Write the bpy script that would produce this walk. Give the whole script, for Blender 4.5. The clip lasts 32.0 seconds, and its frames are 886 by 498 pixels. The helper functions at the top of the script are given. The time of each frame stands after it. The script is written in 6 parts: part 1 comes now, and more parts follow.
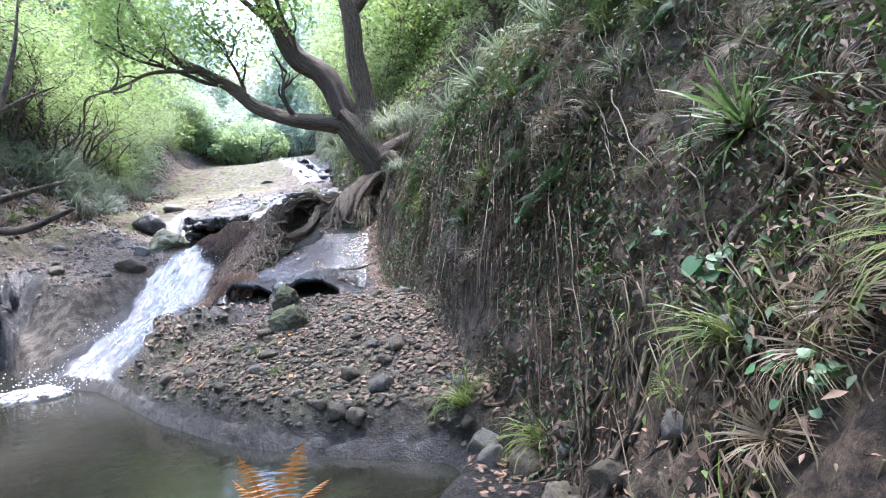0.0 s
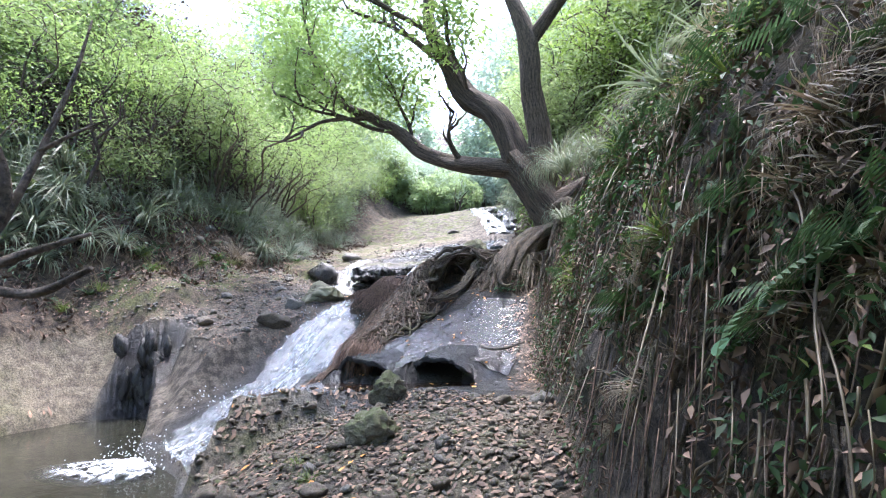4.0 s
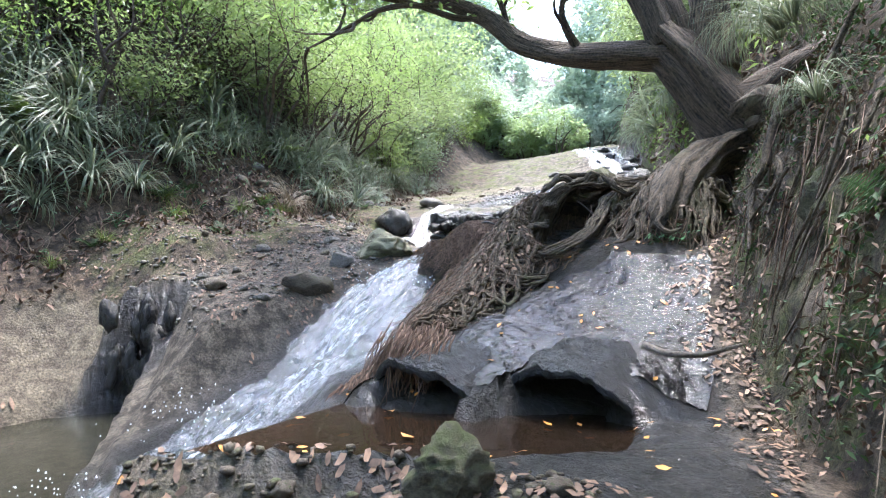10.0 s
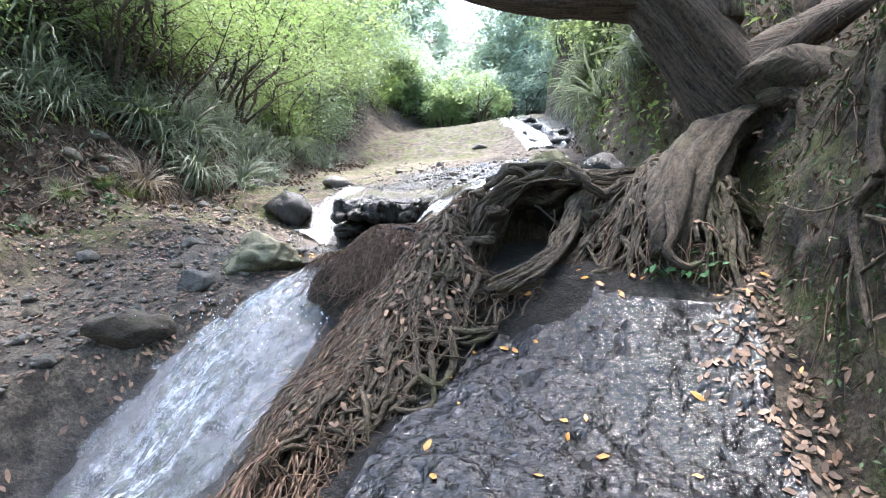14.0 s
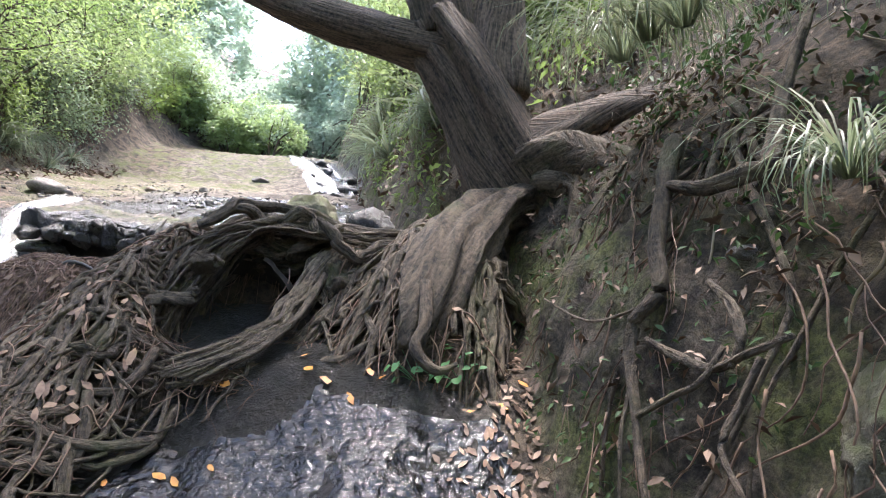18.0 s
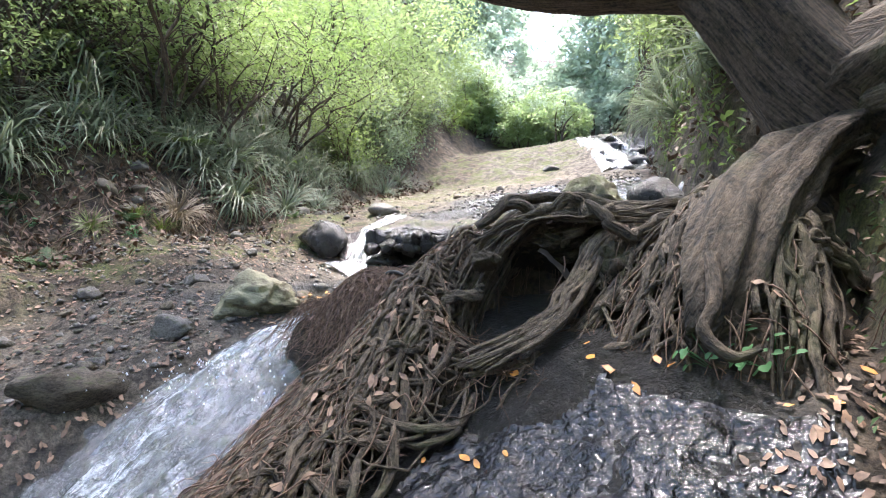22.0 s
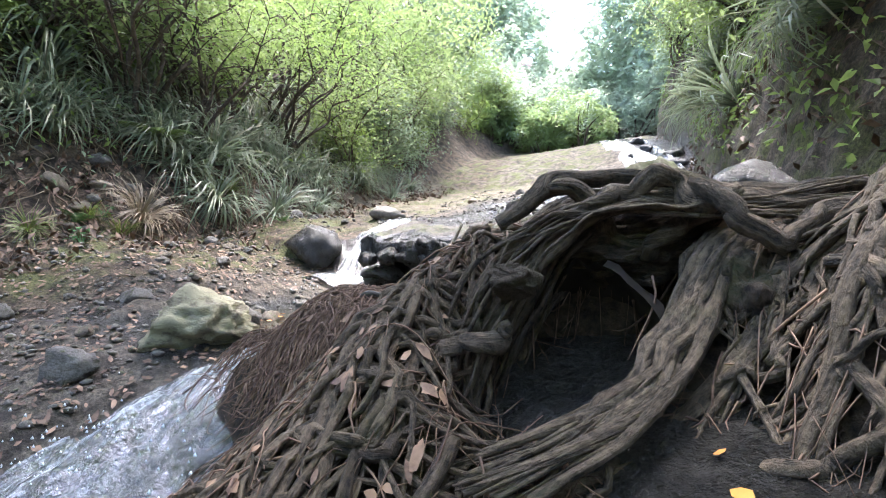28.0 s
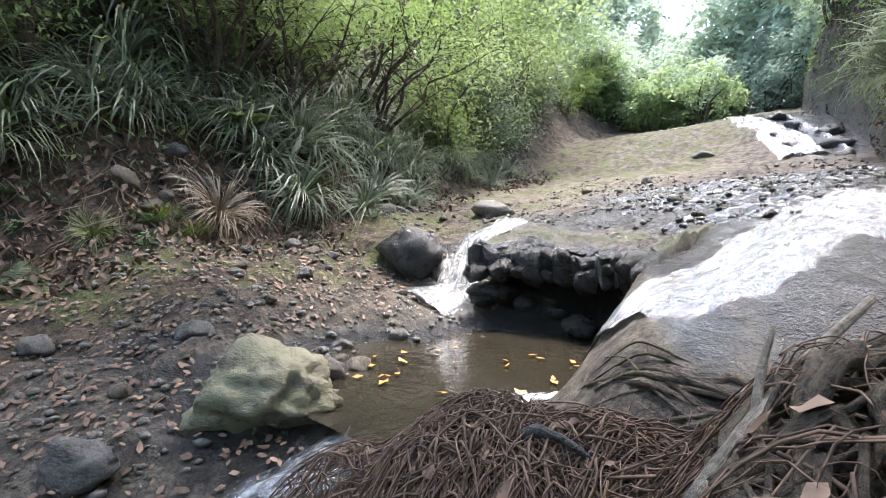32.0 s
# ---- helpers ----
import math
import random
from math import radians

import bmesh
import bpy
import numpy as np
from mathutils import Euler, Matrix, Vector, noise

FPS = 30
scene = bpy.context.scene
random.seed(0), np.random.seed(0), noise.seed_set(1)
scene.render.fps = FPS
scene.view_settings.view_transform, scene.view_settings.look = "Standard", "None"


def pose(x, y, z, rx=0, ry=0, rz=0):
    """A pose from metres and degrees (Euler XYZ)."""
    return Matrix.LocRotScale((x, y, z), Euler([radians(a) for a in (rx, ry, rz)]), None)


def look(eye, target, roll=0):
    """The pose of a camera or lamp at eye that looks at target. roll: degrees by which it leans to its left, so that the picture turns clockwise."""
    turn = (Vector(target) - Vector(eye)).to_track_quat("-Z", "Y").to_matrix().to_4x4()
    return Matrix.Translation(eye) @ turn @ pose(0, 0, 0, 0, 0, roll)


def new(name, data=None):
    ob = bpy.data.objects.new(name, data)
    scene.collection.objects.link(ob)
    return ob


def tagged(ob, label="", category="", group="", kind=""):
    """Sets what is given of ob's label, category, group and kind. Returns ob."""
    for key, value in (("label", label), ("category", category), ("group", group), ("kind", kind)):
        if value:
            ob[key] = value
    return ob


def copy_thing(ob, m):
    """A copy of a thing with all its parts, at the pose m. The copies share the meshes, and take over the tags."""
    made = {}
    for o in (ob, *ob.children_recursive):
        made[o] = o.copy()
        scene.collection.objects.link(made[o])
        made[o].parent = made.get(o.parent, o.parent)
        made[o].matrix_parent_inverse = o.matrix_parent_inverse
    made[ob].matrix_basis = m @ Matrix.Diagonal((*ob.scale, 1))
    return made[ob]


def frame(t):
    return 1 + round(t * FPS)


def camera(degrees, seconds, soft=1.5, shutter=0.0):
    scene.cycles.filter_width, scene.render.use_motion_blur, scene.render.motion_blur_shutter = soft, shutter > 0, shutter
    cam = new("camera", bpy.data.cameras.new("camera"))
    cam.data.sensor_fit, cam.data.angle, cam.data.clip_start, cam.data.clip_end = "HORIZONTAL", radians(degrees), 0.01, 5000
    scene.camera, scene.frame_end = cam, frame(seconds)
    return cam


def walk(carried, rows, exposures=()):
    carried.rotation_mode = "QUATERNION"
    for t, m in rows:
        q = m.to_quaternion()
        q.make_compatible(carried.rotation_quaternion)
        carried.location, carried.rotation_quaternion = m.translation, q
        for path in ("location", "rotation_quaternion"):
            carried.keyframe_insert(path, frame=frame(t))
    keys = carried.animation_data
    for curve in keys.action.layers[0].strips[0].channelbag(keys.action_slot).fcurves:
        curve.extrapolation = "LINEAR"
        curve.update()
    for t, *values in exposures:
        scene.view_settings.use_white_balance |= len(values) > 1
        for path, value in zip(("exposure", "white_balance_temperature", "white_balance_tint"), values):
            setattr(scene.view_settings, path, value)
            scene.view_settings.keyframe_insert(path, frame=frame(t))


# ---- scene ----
cam = camera(78.0, 32.0, 1.0)
ROWS = [
    (0, 0.071, 0.062, 1.766, 90.23, 3.72, 2.71),
    (0.5, 0.18, 0.258, 1.907, 93.5, -1.35, -0.72),
    (1, 0.368, 0.546, 1.889, 95.25, -3.78, 0.44),
    (1.5, 0.433, 0.565, 2.102, 96, -2.96, 6.26),
    (2, 0.444, 0.834, 2.067, 96.33, -1.6, 11.02),
    (2.5, 0.362, 1.345, 2.088, 96.41, -1.04, 16.24),
    (3, 0.329, 1.463, 2.14, 96.43, -0.6, 20.93),
    (3.5, 0.321, 1.708, 2.098, 95.84, 0.02, 22.94),
    (5.5, 0.252, 2.451, 1.957, 97.01, -1.74, 28.17),
    (6, 0.188, 2.472, 1.964, 96.21, -1.79, 31.26),
    (6.5, 0.06, 2.649, 1.933, 97.09, -1.49, 30.58),
    (7, -0.117, 2.989, 1.908, 97.45, -0.74, 28.94),
    (7.5, -0.178, 3.204, 1.948, 97.03, -0.66, 27.18),
    (8, -0.231, 3.481, 1.899, 96.13, -0.96, 29.28),
    (8.5, -0.348, 3.686, 1.907, 94.14, -0.87, 32.73),
    (9, -0.542, 3.951, 2.004, 92.49, -1.06, 33.26),
    (9.5, -0.854, 4.26, 2.011, 91.86, -0.6, 33.23),
    (10, -0.987, 4.529, 2.079, 91.43, -0.37, 33.49),
    (10.5, -1.061, 4.624, 2.152, 90.69, -0.39, 33.51),
    (11, -1.173, 4.809, 2.167, 89.07, -0.48, 33.74),
    (11.5, -1.22, 4.978, 2.214, 87.4, -0.66, 34.51),
    (12, -1.321, 5.002, 2.281, 86.45, -0.02, 35.51),
    (12.5, -1.576, 5.228, 2.383, 86.67, 0.47, 34.92),
    (13, -1.765, 5.59, 2.482, 86.33, 2.06, 32.01),
    (13.5, -1.826, 5.812, 2.498, 87.25, 1.77, 26.57),
    (15.5, -1.844, 6.738, 2.631, 89.87, -2.22, 23.18),
    (16, -1.883, 6.784, 2.633, 92.32, -3.25, 18.79),
    (16.5, -1.867, 6.9, 2.642, 95.66, -4.1, 12.36),
    (17, -1.798, 6.941, 2.657, 97.78, -5.78, 4.54),
    (17.5, -1.785, 6.921, 2.648, 96.43, -6.78, 1.19),
    (18, -1.792, 6.963, 2.637, 94.39, -7.45, 2.62),
    (18.5, -1.81, 6.998, 2.628, 93.63, -8.17, 5.35),
    (19, -1.851, 6.959, 2.617, 92.61, -4.35, 9.04),
    (19.5, -1.87, 6.929, 2.599, 91.85, -2.54, 15.97),
    (20, -1.762, 7.058, 2.615, 92.81, -0.18, 25.23),
    (20.5, -1.682, 7.103, 2.647, 91.92, 3.34, 27.54),
    (21, -1.693, 7.075, 2.665, 90.28, 2.7, 32.7),
    (21.5, -1.664, 7.067, 2.666, 89.46, -0.11, 34.18),
    (22, -1.655, 7.071, 2.678, 90.08, -0.33, 34.26),
    (22.5, -1.697, 7.125, 2.663, 89.23, -0.96, 34.33),
    (23, -1.725, 7.189, 2.674, 88.26, -1.62, 32.79),
    (23.5, -1.699, 7.176, 2.656, 87.85, -1.81, 30.84),
    (24, -1.665, 7.111, 2.66, 87.66, -2.16, 29.54),
    (24.5, -1.662, 7.069, 2.658, 87.48, -2.81, 28.95),
    (26.5, -1.673, 7.285, 2.66, 87.69, -2.71, 27.3),
    (27, -1.778, 7.577, 2.651, 88.41, -2.41, 30.1),
    (27.5, -2.01, 7.845, 2.684, 89.99, -1.47, 35.3),
    (28, -2.27, 8.072, 2.685, 91.11, -0.89, 35.9),
    (28.5, -2.489, 8.283, 2.755, 91.872, -1.354, 33.546),
    (29, -2.557, 8.289, 2.766, 92.1, -1.71, 35.03),
    (29.5, -2.591, 8.232, 2.792, 93.35, -1.147, 38.301),
    (30, -2.685, 8.34, 2.815, 93.706, -0.412, 42.654),
    (30.5, -2.776, 8.421, 2.953, 93.217, -0.522, 47.619),
    (31, -3.088, 8.57, 2.94, 92.491, -1.515, 50.524),
    (31.5, -3.156, 8.645, 2.962, 90.747, -1.97, 47.581),
    (32, -3.234, 8.78, 2.972, 88.724, -1.85, 44.757),
]
STOPS = [(0.0, 3.2, 5650, 19), (6.0, 3.0, 5850, 17), (13.0, 3.1, 5900, 13), (16.5, 3.1, 6250, 18), (19.0, 3.1, 6250, 18), (23.0, 3.1, 6250, 16), (28.0, 3.2, 6150, 16), (32.0, 2.72, 6200, 15)]
walk(cam, [(t, pose(*p)) for t, *p in ROWS], STOPS)

# ---- light ----
SUN_UP, SUN_ROUND = 73.0, -20.0
world = bpy.data.worlds.new("sky")
scene.world = world
world.use_nodes = True
_n = world.node_tree.nodes
_sky = _n.new("ShaderNodeTexSky")
_sky.sky_type, _sky.sun_disc = "NISHITA", False
_sky.sun_elevation, _sky.sun_rotation = radians(SUN_UP), radians(SUN_ROUND)
_sky.dust_density, _sky.air_density = 2.6, 1.0
world.node_tree.links.new(_sky.outputs[0], _n["Background"].inputs[0])
_n["Background"].inputs[1].default_value = 0.15
sun = new("sun", bpy.data.lights.new("sun", "SUN"))
sun.data.energy, sun.data.angle, sun.data.color = 1.35, radians(10), (1.0, 0.95, 0.86)
sun.matrix_world = look((30 * math.sin(radians(SUN_ROUND)) * math.cos(radians(SUN_UP)), 30 * math.cos(radians(SUN_ROUND)) * math.cos(radians(SUN_UP)), 30 * math.sin(radians(SUN_UP))), (0, 0, 0))

# ---- materials ----
def material(name):
    m = bpy.data.materials.new(name)
    m.use_nodes = True
    return m, m.node_tree, m.node_tree.nodes["Principled BSDF"]


def node(tree, kind, links=(), **values):
    """A shader node with sockets set or linked by name or number."""
    n = tree.nodes.new("ShaderNode" + kind)
    for key, value in values.items():
        if key == "operation":
            n.operation = value
        elif key == "blend_type":
            n.blend_type = value
        elif key == "data_type":
            n.data_type = value
        elif key == "attribute_name":
            n.attribute_name = value
        else:
            n.inputs[key.replace("_", " ")].default_value = value
    for socket, source in links:
        tree.links.new(source, n.inputs[socket])
    return n


def noise_at(tree, scale, detail=6.0, rough=0.6, where="Object", stretch=None, warp=0.0):
    co = tree.nodes.new("ShaderNodeTexCoord").outputs[where]
    if stretch:
        mp = node(tree, "Mapping", [(0, co)])
        mp.inputs["Scale"].default_value = stretch
        co = mp.outputs[0]
    return node(tree, "TexNoise", [("Vector", co)], Scale=scale, Detail=detail, Roughness=rough, Distortion=warp).outputs[0]


def ramp(tree, source, stops):
    r = tree.nodes.new("ShaderNodeValToRGB")
    e = r.color_ramp.elements
    while len(e) < len(stops):
        e.new(0.5)
    crisp = 0.45 if stops[0][0] > 0.15 else 1.0
    for k, (at, c) in enumerate(stops):
        e[k].position, e[k].color = 0.5 + (at - 0.5) * crisp, (*c, 1) if len(c) == 3 else c
    tree.links.new(source, r.inputs[0])
    return r.outputs[0]


def mix(tree, factor, a, b, how="MIX"):
    m = tree.nodes.new("ShaderNodeMix")
    m.data_type, m.blend_type = "RGBA", how
    for socket, v in ((0, factor), (6, a), (7, b)):
        if isinstance(v, (int, float)):
            m.inputs[socket].default_value = v
        elif isinstance(v, tuple):
            m.inputs[socket].default_value = (*v, 1)
        else:
            tree.links.new(v, m.inputs[socket])
    return m.outputs[2]


def span(tree, source, low, high, to_low=0.0, to_high=1.0):
    return node(tree, "MapRange", [(0, source)], **{"From_Min": low, "From_Max": high, "To_Min": to_low, "To_Max": to_high}).outputs[0]


def maths(tree, how, a, b=0.0):
    m = tree.nodes.new("ShaderNodeMath")
    m.operation, m.use_clamp = how, False
    for k, v in enumerate((a, b)):
        if isinstance(v, (int, float)):
            m.inputs[k].default_value = v
        else:
            tree.links.new(v, m.inputs[k])
    return m.outputs[0]


def bump(tree, bsdf, height, strength, distance):
    b = node(tree, "Bump", [("Height", height)], Strength=strength, Distance=distance)
    tree.links.new(b.outputs[0], bsdf.inputs["Normal"])
    return b


def attribute(tree, name):
    return node(tree, "Attribute", attribute_name=name).outputs["Fac"]


def leaf_material(name, dark, light, gloss=0.45, through_light=0.35, dry=None):
    """Leaves: each its own tint, light shining through."""
    m, t, b = material(name)
    geo = t.nodes.new("ShaderNodeNewGeometry")
    info = t.nodes.new("ShaderNodeObjectInfo")
    r = geo.outputs["Random Per Island"]
    c = ramp(t, r, [(0.0, dark), (0.55, tuple((p + q) / 2 for p, q in zip(dark, light))), (1.0, light)])
    if dry:
        c = mix(t, span(t, r, 0.86, 0.9), c, dry)
    c = mix(t, 0.5, c, ramp(t, info.outputs["Random"], [(0.0, tuple(0.7 * v for v in dark)), (1.0, light)]))
    c = mix(t, span(t, noise_at(t, 60), 0.3, 0.7, 0.0, 0.35), c, tuple(0.6 * v for v in dark))
    t.links.new(c, b.inputs["Base Color"])
    b.inputs["Roughness"].default_value = gloss
    tr = node(t, "BsdfTranslucent", [(0, mix(t, 0.5, c, light))])
    ms = node(t, "MixShader", [(1, b.outputs[0]), (2, tr.outputs[0])], Fac=through_light)
    t.links.new(ms.outputs[0], t.nodes["Material Output"].inputs[0])
    return m


def stone_material(name, dark, light, moss=0.3, moss_colour=(0.07, 0.085, 0.025), rough=0.75, wet=0.0, lichen=0.0):
    m, t, b = material(name)
    info = t.nodes.new("ShaderNodeObjectInfo")
    big, fine = noise_at(t, 3.0, 8), noise_at(t, 28.0, 8, 0.7)
    c = ramp(t, big, [(0.3, dark), (0.62, light)])
    c = mix(t, 0.55, c, ramp(t, fine, [(0.3, tuple(0.55 * v for v in dark)), (0.7, tuple(1.25 * v for v in light))]))
    c = mix(t, 0.3, c, ramp(t, info.outputs["Random"], [(0.0, dark), (1.0, light)]))
    if moss:
        geo = t.nodes.new("ShaderNodeNewGeometry")
        up = node(t, "SeparateXYZ", [(0, geo.outputs["Normal"])]).outputs[2]
        g = maths(t, "MULTIPLY", span(t, up, 0.1, 0.8), span(t, noise_at(t, 7.0, 6), 0.62 - 0.3 * moss, 0.72 - 0.2 * moss))
        c = mix(t, g, c, moss_colour)
    if lichen:
        v = node(t, "TexVoronoi", [("Vector", t.nodes.new("ShaderNodeTexCoord").outputs["Object"])], Scale=14.0)
        c = mix(t, maths(t, "MULTIPLY", span(t, noise_at(t, 9.0, 8, 0.7), 0.42, 0.52), lichen), c, (0.3, 0.285, 0.18))
    t.links.new(c, b.inputs["Base Color"])
    b.inputs["Roughness"].default_value = rough
    if wet:
        t.links.new(span(t, big, 0.35, 0.6, 0.12, 0.5), b.inputs["Roughness"])
    bump(t, b, maths(t, "ADD", fine, maths(t, "MULTIPLY", noise_at(t, 110.0, 4), 0.4)), 0.8, 0.02)
    return m


def bark_material(name, dark, light, stretch=(9, 1.3, 1), scale=3.0, moss=0.0, where="UV"):
    m, t, b = material(name)
    f = noise_at(t, scale, 8, 0.65, where=where, stretch=stretch)
    g = noise_at(t, 40.0, 6, 0.7)
    c = ramp(t, f, [(0.3, dark), (0.68, light)])
    c = mix(t, 0.4, c, ramp(t, g, [(0.3, tuple(0.6 * v for v in dark)), (0.7, light)]))
    info = t.nodes.new("ShaderNodeObjectInfo")
    c = mix(t, 1.0, c, ramp(t, info.outputs["Random"], [(0.0, (0.6, 0.57, 0.55)), (1.0, (1.2, 1.2, 1.2))]), "MULTIPLY")
    if moss:
        c = mix(t, span(t, noise_at(t, 2.2, 6, 0.6), 0.55, 0.68, 0.0, moss), c, (0.09, 0.105, 0.03))
    t.links.new(c, b.inputs["Base Color"])
    b.inputs["Roughness"].default_value = 0.8
    bump(t, b, maths(t, "ADD", f, maths(t, "MULTIPLY", g, 0.4)), 1.0, 0.05)
    return m


def ground_material():
    """Soil, gravelly rock, sand, moss and wet black rock, laid out by the sheet's own attributes."""
    m, t, b = material("stream_ground")
    big, mid, fine = noise_at(t, 1.1, 6), noise_at(t, 7.0, 8, 0.65), noise_at(t, 45.0, 8, 0.75)
    soil = ramp(t, mid, [(0.3, (0.022, 0.015, 0.01)), (0.68, (0.115, 0.084, 0.056))])
    rock = ramp(t, mid, [(0.3, (0.045, 0.037, 0.029)), (0.68, (0.165, 0.142, 0.11))])
    sand = ramp(t, mid, [(0.25, (0.11, 0.09, 0.066)), (0.75, (0.23, 0.195, 0.14))])
    mossy = ramp(t, fine, [(0.3, (0.04, 0.05, 0.012)), (0.7, (0.13, 0.15, 0.04))])
    c = mix(t, attribute(t, "rock"), soil, rock)
    c = mix(t, attribute(t, "sand"), c, sand)
    c = mix(t, 0.6, c, mix(t, 1.0, c, ramp(t, fine, [(0.3, (0.15, 0.14, 0.13)), (0.7, (1.6, 1.55, 1.5))]), "MULTIPLY"))
    mo = maths(t, "MULTIPLY", attribute(t, "moss"), span(t, noise_at(t, 3.0, 6, 0.65), 0.45, 0.6))
    c = mix(t, mo, c, mossy)
    w = attribute(t, "wet")
    wet = maths(t, "MULTIPLY", w, span(t, mid, 0.38, 0.5, 0.6, 1.0))
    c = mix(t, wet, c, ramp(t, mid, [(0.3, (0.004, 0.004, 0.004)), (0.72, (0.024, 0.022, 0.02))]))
    t.links.new(c, b.inputs["Base Color"])
    t.links.new(maths(t, "SUBTRACT", 0.9, maths(t, "MULTIPLY", wet, span(t, big, 0.3, 0.7, 0.6, 0.45))), b.inputs["Roughness"])
    t.links.new(wet, b.inputs["Coat Weight"])
    b.inputs["Coat Roughness"].default_value = 0.08
    ripple = maths(t, "MULTIPLY", maths(t, "ADD", noise_at(t, 38.0, 3, 0.6, warp=1.2), maths(t, "MULTIPLY", noise_at(t, 110.0, 2, 0.5), 0.5)), wet)
    h = maths(t, "ADD", maths(t, "ADD", mid, maths(t, "MULTIPLY", fine, 0.7)), maths(t, "MULTIPLY", ripple, 1.0))
    bump(t, b, h, 1.0, 0.045)
    film = node(t, "Bump", [("Height", maths(t, "ADD", ripple, maths(t, "ADD", maths(t, "MULTIPLY", noise_at(t, 15.0, 3, 0.55, warp=1.0), 2.2), mid)))], Strength=1.0, Distance=0.03)
    t.links.new(film.outputs[0], b.inputs["Coat Normal"])
    return m


def pool_material(name, colour, ripple=9.0, strength=0.12):
    m, t, b = material(name)
    b.inputs["Base Color"].default_value = (*colour, 1)
    b.inputs["Roughness"].default_value = 0.04
    b.inputs["IOR"].default_value = 1.33
    b.inputs["Transmission Weight"].default_value = 0.6
    bump(t, b, noise_at(t, ripple, 4, 0.5, warp=0.6), strength, 0.05)
    return m


def torrent_material(name, low, high, stretch, scale=7.0, ragged=False):
    """Running water: clear dark film broken by white threads along the flow."""
    m, t, b = material(name)
    f = noise_at(t, scale, 6, 0.6, where="UV", stretch=stretch, warp=0.5)
    speck = noise_at(t, 26.0, 6, 0.75, where="UV", stretch=(1.6, 0.8, 1.0), warp=0.4)
    fine = noise_at(t, 60.0, 4, 0.6)
    foam = maths(t, "ADD", maths(t, "MULTIPLY", span(t, f, low, high), span(t, speck, 0.3, 0.5)), maths(t, "MULTIPLY", span(t, speck, 0.5, 0.68), 0.45))
    foam = maths(t, "MINIMUM", maths(t, "MULTIPLY", foam, attribute(t, "foam")), 1.0)
    c = mix(t, foam, (0.035, 0.04, 0.04), (0.82, 0.86, 0.9))
    t.links.new(c, b.inputs["Base Color"])
    t.links.new(span(t, foam, 0.0, 1.0, 0.06, 0.55), b.inputs["Roughness"])
    t.links.new(span(t, foam, 0.0, 0.6, 0.5, 0.0), b.inputs["Transmission Weight"])
    b.inputs["IOR"].default_value = 1.33
    if ragged:
        t.links.new(span(t, foam, 0.05, 0.4), b.inputs["Alpha"])
    bump(t, b, maths(t, "ADD", f, maths(t, "MULTIPLY", fine, 0.5)), 0.9, 0.06)
    return m


def plain_material(name, dark, light, scale=20.0, rough=0.8, stretch=None):
    m, t, b = material(name)
    geo = t.nodes.new("ShaderNodeNewGeometry")
    c = ramp(t, noise_at(t, scale, 6, 0.6, stretch=stretch), [(0.3, dark), (0.7, light)])
    c = mix(t, 0.5, c, ramp(t, geo.outputs["Random Per Island"], [(0.0, dark), (1.0, light)]))
    t.links.new(c, b.inputs["Base Color"])
    b.inputs["Roughness"].default_value = rough
    return m


GROUND = ground_material()
STONE = stone_material("grey_stone", (0.06, 0.055, 0.05), (0.23, 0.21, 0.185), 0.25)
STONE_BROWN = stone_material("brown_stone", (0.06, 0.045, 0.032), (0.22, 0.18, 0.135), 0.3)
STONE_MOSSY = stone_material("mossy_stone", (0.05, 0.042, 0.03), (0.19, 0.17, 0.115), 0.9)
STONE_WET = stone_material("wet_black_stone", (0.012, 0.011, 0.011), (0.06, 0.055, 0.05), 0.1, rough=0.3, wet=1.0)
STONE_LICHEN = stone_material("lichened_stone", (0.07, 0.06, 0.04), (0.22, 0.19, 0.13), 0.2, (0.11, 0.115, 0.045), lichen=0.8)
BARK = bark_material("tree_bark", (0.016, 0.011, 0.008), (0.21, 0.15, 0.105))
ROOT = bark_material("root_bark", (0.018, 0.013, 0.009), (0.23, 0.175, 0.12), (4, 1.6, 1), 4.0, 0.45)
ROOTLET = plain_material("rootlets", (0.055, 0.03, 0.021), (0.27, 0.17, 0.115), 30.0)
TWIG = bark_material("twig_bark", (0.03, 0.022, 0.018), (0.15, 0.11, 0.08), (1, 1, 1), 8.0, where="Object")
LEAF = leaf_material("tree_leaves", (0.075, 0.135, 0.035), (0.34, 0.47, 0.14), through_light=0.5)
LEAF_LIME = leaf_material("lime_leaves", (0.1, 0.155, 0.05), (0.38, 0.48, 0.2), through_light=0.5)
LEAF_GREY = leaf_material("grey_green_leaves", (0.08, 0.13, 0.07), (0.34, 0.44, 0.27), through_light=0.45)
LEAF_DARK = leaf_material("fern_leaves", (0.02, 0.045, 0.016), (0.085, 0.16, 0.05), gloss=0.65, through_light=0.25)
BLADE = leaf_material("flax_blades", (0.045, 0.07, 0.035), (0.33, 0.39, 0.24), dry=(0.38, 0.32, 0.2))
GRASS = leaf_material("grass_blades", (0.06, 0.1, 0.018), (0.26, 0.34, 0.07), dry=(0.42, 0.34, 0.18))
STRAW = leaf_material("dead_grass", (0.12, 0.085, 0.05), (0.38, 0.3, 0.19), through_light=0.2)
LITTER = plain_material("fallen_leaves", (0.06, 0.028, 0.017), (0.34, 0.21, 0.13), 15.0, 0.6)
